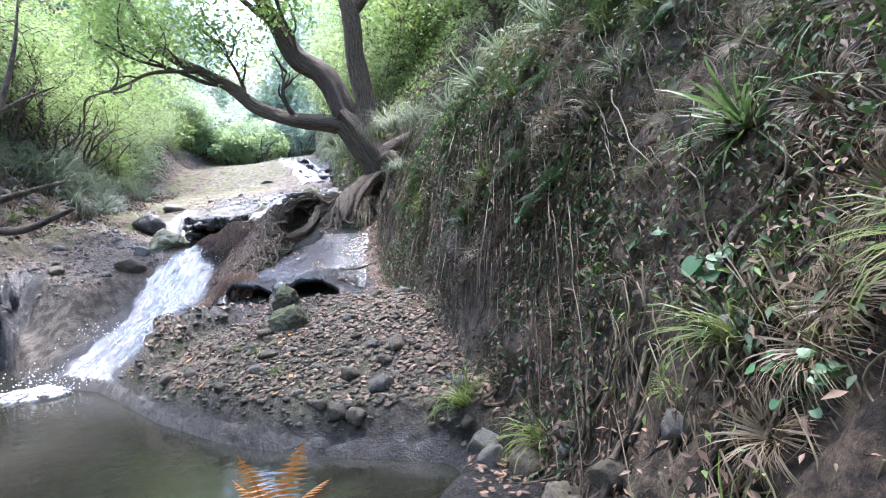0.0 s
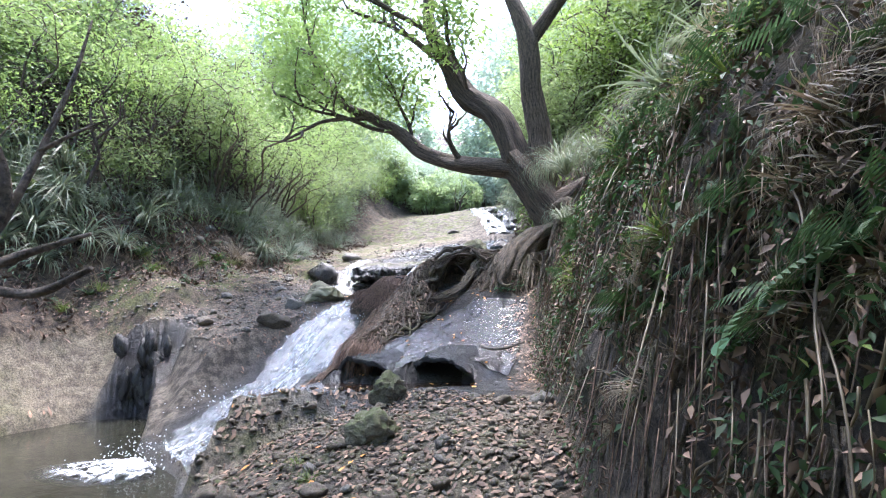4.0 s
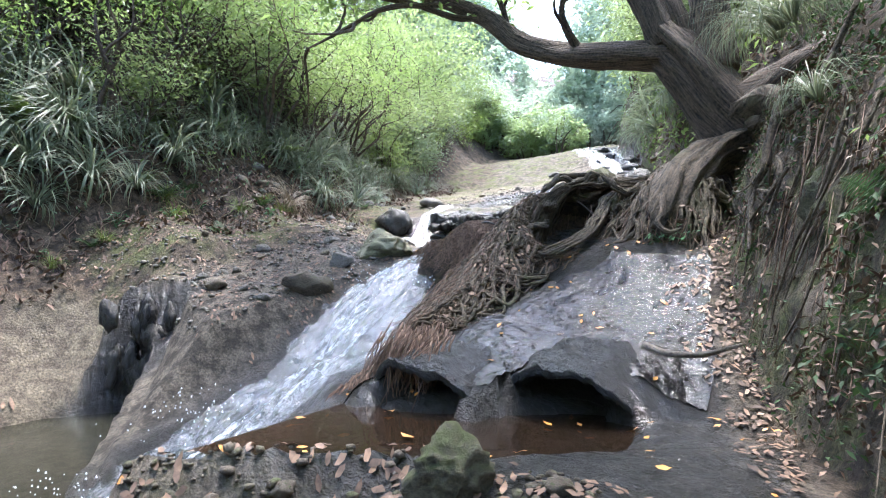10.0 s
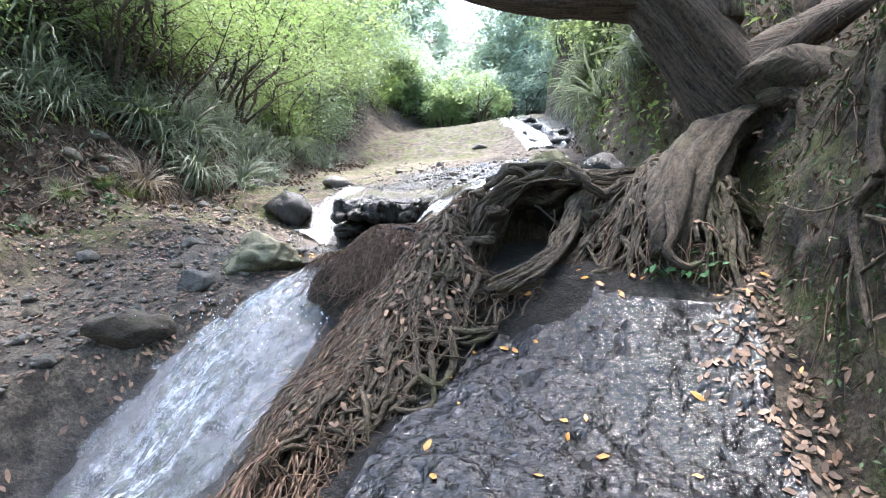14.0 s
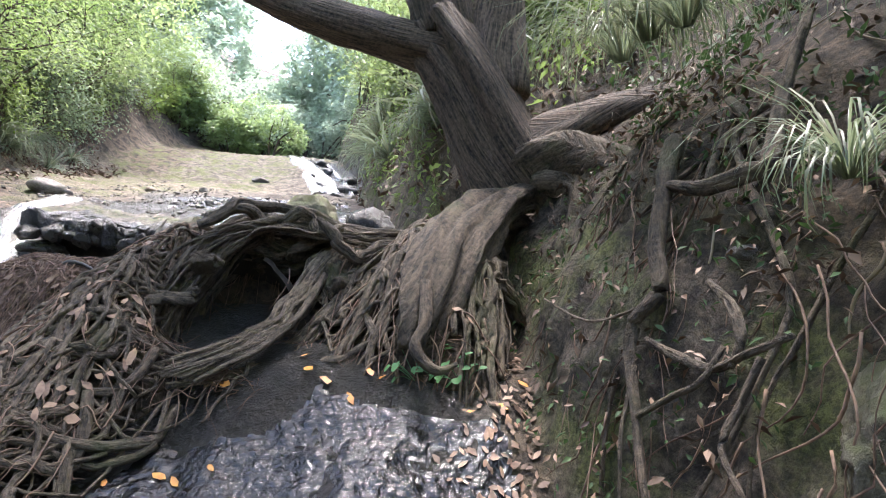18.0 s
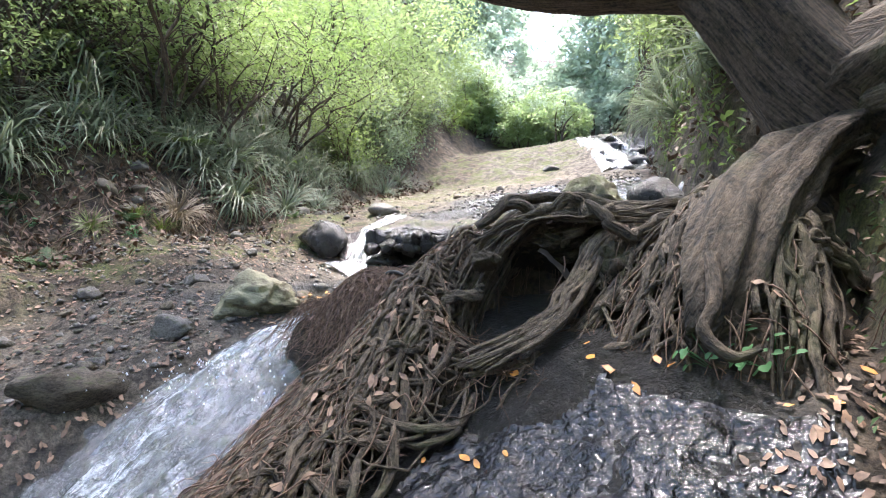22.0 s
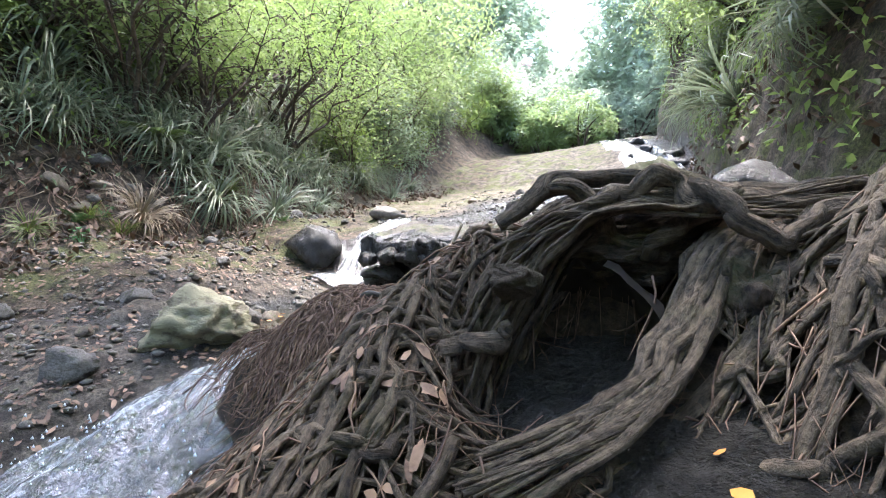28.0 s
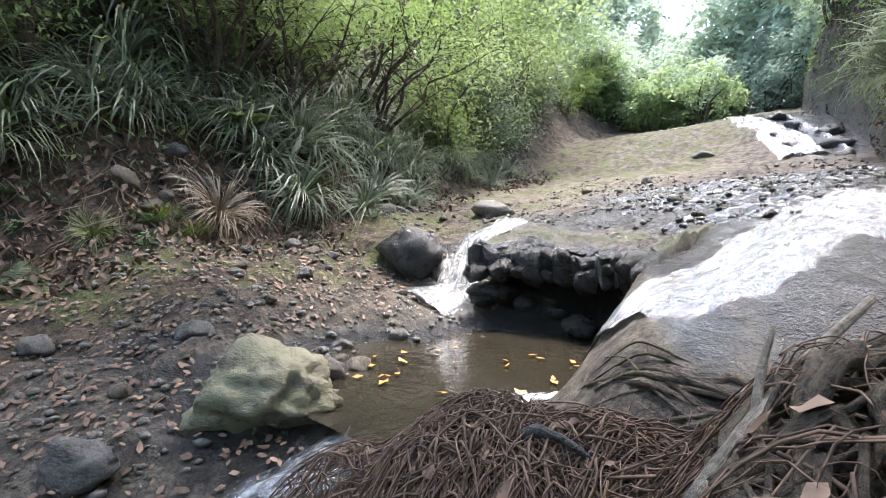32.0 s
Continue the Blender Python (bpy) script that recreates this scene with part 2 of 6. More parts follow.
LITTER_DARK = plain_material("rotting_leaves", (0.045, 0.025, 0.016), (0.2, 0.125, 0.08), 15.0, 0.7)
LITTER_ORANGE = plain_material("orange_leaves", (0.4, 0.14, 0.03), (0.75, 0.36, 0.07), 15.0, 0.5)
POOL_DARK = pool_material("lower_pool_water", (0.05, 0.05, 0.035), 7.0, 0.1)
POOL_BROWN = pool_material("middle_pool_water", (0.05, 0.032, 0.02), 6.0, 0.05)
POOL_UP = pool_material("upper_pool_water", (0.07, 0.06, 0.04), 9.0, 0.12)
TORRENT = torrent_material("white_water", 0.47, 0.62, (3.0, 0.5, 1.0), 3.2)
FOAM = torrent_material("pool_foam", 0.38, 0.56, (1.0, 1.0, 1.0), 9.0, True)
RIPPLE = pool_material("running_film", (0.007, 0.007, 0.008), 30.0, 0.45)
RIPPLE.node_tree.nodes["Principled BSDF"].inputs["IOR"].default_value = 1.5
RIPPLE.node_tree.nodes["Principled BSDF"].inputs["Transmission Weight"].default_value = 0.0
# earth with the hollow's deep shade put into its colour
DEEP = plain_material("shaded_hollow_earth", (0.01, 0.008, 0.006), (0.035, 0.026, 0.018), 12.0)
FERN_GREEN = leaf_material("blue_green_fern", (0.03, 0.07, 0.03), (0.14, 0.24, 0.1), through_light=0.25)
DEADWOOD = bark_material("dead_wood", (0.07, 0.055, 0.045), (0.3, 0.26, 0.21), (6, 1.2, 1), 3.0)
ROOT_EARTH = bark_material("root_mat_earth", (0.02, 0.014, 0.01), (0.15, 0.105, 0.07), (1, 1, 1), 14.0, 0.5, "Object")
BLEACHED = bark_material("bleached_wood", (0.2, 0.17, 0.13), (0.5, 0.44, 0.36), (8, 1.0, 1), 3.0)
FROND = leaf_material("orange_frond", (0.35, 0.13, 0.03), (0.65, 0.33, 0.1), through_light=0.25)

# ---- shapes ----
def hashed(i, j, s):
    n = (i * 374761393 + j * 668265263 + s * 974634791) & 0xFFFFFFFF
    n = ((n ^ (n >> 13)) * 1274126177) & 0xFFFFFFFF
    return ((n ^ (n >> 16)) & 0xFFFF) / 65535.0


def rough(x, y, size, seed=0, octaves=4, gain=0.5):
    """Even noise of about -1 to 1 over the plan, of that size in metres."""
    x, y = np.asarray(x, float) / size, np.asarray(y, float) / size
    total, amp, norm = 0.0, 1.0, 0.0
    for k in range(octaves):
        i, j = np.floor(x).astype(np.int64), np.floor(y).astype(np.int64)
        u, v = x - i, y - j
        u, v = u * u * (3 - 2 * u), v * v * (3 - 2 * v)
        s = seed * 17 + k
        a = hashed(i, j, s) * (1 - u) + hashed(i + 1, j, s) * u
        b = hashed(i, j + 1, s) * (1 - u) + hashed(i + 1, j + 1, s) * u
        total = total + amp * (2 * (a * (1 - v) + b * v) - 1)
        norm, amp, x, y = norm + amp, amp * gain, x * 2.03 + 11.3, y * 2.03 + 5.7
    return total / norm


def step(v, a, b):
    u = np.clip((np.asarray(v, float) - a) / (b - a), 0, 1)
    return u * u * (3 - 2 * u)


def mesh_of(name, verts, faces, material_, smooth=True, uv=None, masks=None):
    me = bpy.data.meshes.new(name)
    verts = np.asarray(verts, np.float32)
    me.vertices.add(len(verts))
    me.vertices.foreach_set("co", verts.ravel())
    groups = faces if isinstance(faces, list) else [faces]
    loops = np.concatenate([np.asarray(f).ravel() for f in groups]).astype(np.int32)
    sizes = np.concatenate([np.full(len(f), np.asarray(f).shape[1]) for f in groups]).astype(np.int32)
    me.loops.add(len(loops))
    me.loops.foreach_set("vertex_index", loops)
    me.polygons.add(len(sizes))
    me.polygons.foreach_set("loop_start", np.concatenate([[0], np.cumsum(sizes)[:-1]]).astype(np.int32))
    me.polygons.foreach_set("loop_total", sizes)
    if smooth:
        me.polygons.foreach_set("use_smooth", np.ones(len(sizes), bool))
    if uv is not None:
        layer = me.uv_layers.new(name="flow")
        layer.data.foreach_set("uv", np.asarray(uv, np.float32)[loops].ravel())
    for key, value in (masks or {}).items():
        me.attributes.new(key, "FLOAT", "POINT").data.foreach_set("value", np.asarray(value, np.float32).ravel())
    me.materials.append(material_)
    me.update(calc_edges=True)
    me.validate()
    return me


def part(name, mesh, parent=None, label="", **tags):
    """One mesh as one object, under a thing or a part of one."""
    ob = new(name, mesh)
    if parent is not None:
        ob.parent = parent
    return tagged(ob, label, **tags)


def quads(rows, cols, wrap=False):
    i, j = np.meshgrid(np.arange(rows - 1), np.arange(cols if wrap else cols - 1), indexing="ij")
    k = (j + 1) % cols
    return np.stack([i * cols + j, i * cols + k, (i + 1) * cols + k, (i + 1) * cols + j], -1).reshape(-1, 4)


def spline(points, per=6):
    p = np.asarray(points, float)
    p = np.vstack([2 * p[0] - p[1], p, 2 * p[-1] - p[-2]])
    u = np.linspace(0, 1, per, endpoint=False)[:, None]
    out = []
    for a, b, c, d in zip(p[:-3], p[1:-2], p[2:-1], p[3:]):
        out.append(0.5 * (2 * b + (c - a) * u + (2 * a - 5 * b + 4 * c - d) * u**2 + (3 * b - a - 3 * c + d) * u**3))
    return np.vstack(out + [p[-2:-1]])


def tube(points, radii, sides=8, per=6, knobs=0.12, seed=0, flutes=0.0):
    """A bent, knobbly, fluted, tapering limb: verts, quads, tris, and a seamless map round and along it."""
    line = spline(points, per)
    rad = np.interp(np.linspace(0, 1, len(line)), np.linspace(0, 1, len(radii)), radii)
    way = np.gradient(line, axis=0)
    way /= np.linalg.norm(way, axis=1, keepdims=True) + 1e-9
    side = np.cross(way, np.array([0.31, 0.17, 0.93]))
    side /= np.linalg.norm(side, axis=1, keepdims=True) + 1e-9
    over = np.cross(way, side)
    a = np.linspace(0, 2 * np.pi, sides, endpoint=False)
    d = np.concatenate([[0], np.cumsum(np.linalg.norm(np.diff(line, axis=0), axis=1))])
    s = d[:, None] / max(float(np.mean(rad)), 1e-4) * 0.35
    r = 1 + knobs * rough(s + 2.3 * np.cos(a) + seed, 2.3 * np.sin(a) + 0 * s + 3.7 * seed, 1.0, seed, 3) + 0.5 * knobs * np.sin(3 * a + s * 0.5 + seed)
    r = r + flutes * (np.abs(np.sin(4.5 * a + 0.35 * s + seed)) + 0.6 * np.abs(np.sin(2.5 * a - 0.2 * s)) - 0.9)
    r = rad[:, None] * r
    v = line[:, None] + r[..., None] * (np.cos(a)[None, :, None] * side[:, None] + np.sin(a)[None, :, None] * over[:, None])
    v = v.reshape(-1, 3)
    uv = np.stack([np.abs(a / np.pi - 1) * np.pi * rad[:, None] * 2 + 0 * d[:, None], d[:, None] + 0 * a], -1).reshape(-1, 2)
    f = quads(len(line), sides, True)
    n = len(v)
    v = np.vstack([v, line[:1], line[-1:]])
    uv = np.vstack([uv, [[0, 0], [0, d[-1]]]])
    j = np.arange(sides)
    e = (len(line) - 1) * sides
    caps = np.vstack([np.stack([np.full(sides, n), (j + 1) % sides, j], -1), np.stack([np.full(sides, n + 1), e + j, e + (j + 1) % sides], -1)])
    return v, f, caps, uv


NONE3 = np.zeros((0, 3), int)


def tube_mesh(name, pieces, material_):
    """Limbs as one mesh."""
    vs, q, t, m, n = [], [], [], [], 0
    for v, a, b, uv in pieces:
        vs.append(v), q.append(a + n), t.append(b + n), m.append(uv)
        n += len(v)
    return mesh_of(name, np.vstack(vs), [np.vstack(q), np.vstack(t)], material_, uv=np.vstack(m))


def leaves(centres, size, rng, droop=0.3, wide=0.42):
    """Small folded leaves at the given places: verts, tris."""
    n = len(centres)
    a = rng.uniform(0, 2 * np.pi, n)
    d = np.stack([np.cos(a), np.sin(a), rng.normal(-droop, 0.45, n)], -1)
    d /= np.linalg.norm(d, axis=1, keepdims=True)
    s = np.cross(d, np.stack([rng.normal(0, 0.5, n), rng.normal(0, 0.5, n), np.ones(n)], -1))
    s /= np.linalg.norm(s, axis=1, keepdims=True) + 1e-9
    u = np.cross(s, d)
    L = size * rng.uniform(0.6, 1.35, n)[:, None]
    w = L * wide * 0.5
    base, tip, mid = centres, centres + d * L - u * L * 0.12, centres + d * L * 0.45
    v = np.stack([base, mid + s * w + u * w * 0.35, tip, mid - s * w + u * w * 0.35], 1).reshape(-1, 3)
    k = np.arange(n)[:, None] * 4
    return v, np.vstack([k + [0, 1, 2], k + [0, 2, 3]])


def blades(n, length, width, rng, spread=0.7, bend=1.0, base=0.05, segments=5):
    """A tuft of arching strap leaves round the origin: verts, quads, tris."""
    a = rng.uniform(0, 2 * np.pi, n)
    lean = rng.uniform(0.1, spread, n)
    L = length * rng.uniform(0.55, 1.15, n)
    b = bend * rng.uniform(0.5, 1.3, n)
    u = np.linspace(0, 1, segments + 1)
    ang = lean[:, None] + b[:, None] * u[None, :] ** 1.6
    ds = L[:, None] / segments
    r = np.cumsum(np.sin(ang) * ds, 1) - np.sin(ang[:, :1]) * ds + base * rng.uniform(0, 1, (n, 1))
    z = np.cumsum(np.cos(ang) * ds, 1) - np.cos(ang[:, :1]) * ds
    w = width * rng.uniform(0.6, 1.2, (n, 1)) * np.minimum(1, 1.5 * (1 - u[None, :] ** 2.2) + 0.02) * 0.5
    ca, sa = np.cos(a)[:, None], np.sin(a)[:, None]
    left = np.stack([r * ca - w * sa, r * sa + w * ca, z], -1)
    right = np.stack([r * ca + w * sa, r * sa - w * ca, z + 0.15 * w], -1)
    v = np.stack([left, right], 2).reshape(-1, 3)
    k = (np.arange(n)[:, None] * (segments + 1) + np.arange(segments)[None, :]).reshape(-1, 1) * 2
    return v, k + [0, 1, 3, 2], NONE3


def boulder_mesh(name, material_, seed, cut=0.75, level=3, lumps=0.25):
    """A weathered stone about 1 across, its base at z = -0.5."""
    bm = bmesh.new()
    bmesh.ops.create_icosphere(bm, subdivisions=level, radius=0.5)
    r = random.Random(seed)
    planes = [Vector((r.uniform(-1, 1), r.uniform(-1, 1), r.uniform(-0.6, 1))).normalized() for _ in range(14)]
    o = Vector((seed * 3.1, seed * 1.7, 0))
    for v in bm.verts:
        d = v.co.normalized()
        k = 1.0 + lumps * noise.noise(d * 1.6 + o)
        for p in planes:
            lim = cut + 0.25 * noise.noise(p * 7 + o)
            h = d.dot(p) * k
            if h > lim:
                k *= lim / h
        k += 0.13 * noise.noise(d * 4 + o) + 0.08 * noise.noise(d * 9 + o) - 0.07 * abs(noise.noise(d * 16 + o))
        v.co = d * k * 0.5
    me = bpy.data.meshes.new(name)
    bm.to_mesh(me)
    bm.free()
    me.polygons.foreach_set("use_smooth", np.ones(len(me.polygons), bool))
    me.materials.append(material_)
    return me

# ---- the lie of the land ----
LOWER, MIDDLE, UPPER = 0.5, 1.25, 2.22          # water levels of the three pools


def foot(y):
    """x of the right bank's foot."""
    return np.interp(y, [-8, 0, 1, 2.2, 3.4, 3.9, 5, 6.5, 8, 9, 9.8, 11, 12, 14, 18, 21, 22.5, 24.5, 30, 60, 120],
                     [0.9, 0.64, 0.6, 0.47, 0.25, 0.1, -0.22, -0.72, -1.2, -1.45, -1.5, -1.7, -2.45, -3.1, -4.3, -4.7, -5.3, -6.6, -7.5, -9, -12])


def left_foot(y):
    """x of the left bank's foot."""
    return np.interp(y, [-10, 6, 8, 10, 12.4, 16, 20, 26, 60], [-9.6, -8.9, -8.6, -8.35, -8.5, -9.8, -11.2, -12.5, -16])


def shore(x):
    """y of the lower pool's far shore."""
    return np.interp(x, [-7.2, -6.9, -6.6, -5.2, -4.6, -4.0, -3.5, -2.57, -1.8, -1.06, -0.12, 0.4], [7.2, 7.65, 7.6, 6.35, 6.1, 5.85, 5.4, 4.53, 4.0, 3.63, 3.45, 2.9])


def lip(x):
    """y of the rock lip behind the upper pool."""
    return np.interp(x, [-9, -7.4, -6.9, -6.3, -5.4, -4.8, -4.35, -4.1, -3.7, -3, -2], [12.0, 12.3, 12.5, 12.6, 12.75, 12.4, 11.7, 11.0, 10.55, 10.3, 10.0]) + 0.13 * rough(x, 0 * np.asarray(x), 0.4, 81, 3)


def fall_line(y):
    return 0.5 + 0.44 * (y - 6.1)


def basin_line(x):
    """y of the middle pool's middle line."""
    return 6.72 + 0.62 * (x + 2.5)


def wet_lip(x):
    """y of the edge of the wet slab over the middle pool."""
    return np.interp(x, [-3.4, -3.1, -3.02, -2.62, -2.52, -2.42, -2.32, -1.95, -1.85, -1.6], [6.75, 6.85, 7.4, 7.45, 6.98, 7.0, 7.66, 7.7, 7.4, 7.45])


def bed(x, y):
    """Height of the stream bed and the slabs beside it, without the right bank."""
    e = y - shore(x)
    slab = np.minimum(0.52 + 0.2 * step(e, 0, 0.22) + 0.26 * np.maximum(e, 0), 1.32)
    slab = slab - 0.2 * step(-x, 2.7, 3.5) * step(6.7 - y, 0, 0.5) * step(e, 0.1, 0.5)
    ridge = 1.33 - 1.1 * np.abs(y - basin_line(x) + 0.5) + 0.05 * rough(x, y, 0.25, 45, 3)
    slab = np.where((x > -3.3) & (x < -1.7), np.maximum(slab, ridge), slab)
    slab = slab - 0.3 * np.exp(-(((x + 2.45) / 0.72) ** 4 + ((y - basin_line(x)) / 0.4) ** 4))
    chute = fall_line(y) + 0.15 * step(x, -3.75, -3.35) + 0.05 * np.exp(-(((x + 2.0) / 0.8) ** 2))
    apron = step(x, -3.45, -3.15) * step(-1.5 - x, 0, 0.35)
    chute = chute + apron * np.maximum(1.41 + 0.23 * (y - 7.2) - chute, 0) * step(y, 6.6, 7.0)
    chute = chute - 0.6 * step(wet_lip(x) + 0.06 * rough(x, y, 0.3, 43) - y, 0, 0.1) * apron
    chute = chute - 0.12 * np.exp(-(((x + 4.4 + 0.05 * (y - 8)) / 0.45) ** 4))
    z = np.where(x > -3.7, np.maximum(slab, chute), np.maximum(np.minimum(slab, chute + 0.1), chute))
    # the tan rock between cascade and cave
    top = 1.78 + 0.24 * (y - 8.3) + 0.1 * (-5.5 - x) + 0.1 * step(y, 9.6, 10.2)
    top = np.minimum(top, LOWER + 0.06 + np.interp(x, [-7.2, -6.4, -5.6, -4.9], [5.0, 2.6, 1.25, 0.8]) * np.maximum(e, 0))
    edge = -4.88 + 0.1 * (y - 8) - 0.25 * step(y, 8.0, 9.5)
    z = z + step(edge - x, 0.0, 0.45) * (np.maximum(top, z) - z)
    # upper pool basin, and the shelf behind its lip
    flat = 2.32 + 0.08 * np.abs(x + 5.5) + 0.1 * step(-5.5 - x, 0, 0.4)
    z = np.where(y > 9.6, np.minimum(z, flat + 0.35 * step(x, -4.2, -3.0)), z)
    g = y - lip(x)
    basin = np.exp(-(((x + 5.5) / 1.2) ** 4 + ((y - 11.5) / 1.35) ** 4))
    z = z - 0.3 * basin * step(-g, -0.1, 0.3)
    shelf = 2.98 + 0.2 * (y - 12.7) + 0.1 * step(g, 0.1, 0.9) + 0.05 * (x + 5.5) * step(-x, 3, 4)
    shelf = shelf + 0.95 * step(y - 0.35 * (x + 8), 19.0, 24.5) + 0.05 * np.maximum(y - 24, 0)
    slide = step(x, -5.0, -4.5)
    g0 = -0.06 - 1.15 * slide
    z = z + step(g + 0.25 * slide, g0, g0 + 0.18 + 1.0 * slide) * (np.maximum(shelf, z) - z)
    z = z - 0.13 * np.exp(-(((x + 3.95) / 0.42) ** 4 + ((y - 9.85) / 0.5) ** 4))
    # the lower pool's basin
    pool = step(-e, 0.0, 0.35) * step(x, -7.45, -7.0) * step(-x + np.interp(y, [-9, 2.4, 3.2], [-0.15, -0.2, 0.1]), 0.0, 0.4)
    land = np.where(e < 0, 0.62 + 0.05 * np.abs(x) * 0, z)
    z = np.where(e < 0, land, z)
    side = 0.62 + np.maximum(1.5 + 0.24 * (y - 8.3) + 0.1 * (-5.5 - x), 0) * step(y, 6.9, 8.5)
    z = z + step(-x, 7.05, 7.4) * step(9.4 - y, 0, 0.8) * (side - z)
    z = z + pool * (-0.05 - z)
    return z


def left_bank(x, y):
    a = left_foot(y) - x
    beach = step(-7.2 - x, 0.0, 1.5) * (1.25 + 0.2 * rough(x, y, 1.2, 41)) * (1 - step(y, 6.9, 8.5))
    rise = 0.18 * np.clip(a + 1.3, 0, 1.3) * step(y, 7, 9)
    up = 0.26 * step(a, 0, 1.3) + 0.85 * np.maximum(a, 0) - 0.25 * np.maximum(a - 5, 0) - 0.45 * np.maximum(a - 14, 0)
    return beach + rise + up


def right_bank(n, y):
    k = np.interp(y, [-5, 2.5, 4.5, 6, 8, 9, 10.2, 11, 13, 20], [0.75, 0.8, 1.1, 1.05, 0.85, 0.66, 0.62, 0.62, 0.8, 1.2])
    n = np.maximum(n, 0)
    deep = np.interp(y, [1.8, 4.2], [0.55, 0.24])
    wall = 1.55 * k * (1 - np.exp(-((n / deep) ** 1.5)))
    return wall + 1.0 * np.maximum(n - 0.28, 0) - 0.3 * np.maximum(n - 3, 0) - 0.5 * np.maximum(n - 9, 0)


def height(x, y, fine=True):
    x, y = np.asarray(x, float), np.asarray(y, float)
    n = x - foot(y)
    base = bed(np.minimum(x, foot(y)), y)
    z = base + left_bank(x, y) + right_bank(n, y)
    if fine:
        far = 1 + 2.0 * step(np.abs(y - 6), 12, 40)
        smooth = step(n, -0.6, 0.1)
        calm = 1 - 0.85 * step(n, -0.1, 0.08) * step(0.7 - n, 0, 0.3)
        z = z + far * calm * (0.045 * rough(x, y, 0.9, 1) + 0.03 * rough(x, y, 0.33, 2, 4, 0.6) + 0.05 * step(n, 0, 0.4) * rough(x, y, 0.5, 3))
        z = z + (0.1 * np.abs(rough(x, y, 0.35, 5, 4, 0.6)) + 0.06 * rough(x, y, 0.8, 6, 4)) * step(-x, 4.9, 5.6) * step(x, -9, -8.4) * step(y, 6.8, 7.4) * step(12.5 - y, 0, 0.5)
        shelf_ = step(y - lip(x), 0.0, 0.4) * step(-n, 0, 0.4)
        z = z + shelf_ * (0.12 * rough(x, y, 0.7, 61, 5, 0.62) + 0.16 * step(y, 15, 19) * rough(x, y, 2.0, 64, 4) - 0.05 * np.abs(rough(x, y, 0.35, 62, 4)))
        z = z + step(x, -3.4, -3.1) * step(y, 7.0, 7.3) * step(10 - y, 0, 0.3) * (0.04 * rough(x, y, 0.35, 63, 5, 0.62) - 0.04 * np.abs(rough(x, y, 0.2, 67, 4, 0.6)))
        z = z + 0.035 * step(x, -5.1, -4.8) * step(-3.4 - x, 0, 0.3) * step(y, 6.0, 6.5) * step(10 - y, 0, 0.5) * rough(x, y, 0.3, 68, 5, 0.62)
        z = z - 0.03 * smooth * np.abs(rough(x, y, 0.22, 7, 3))
    return z


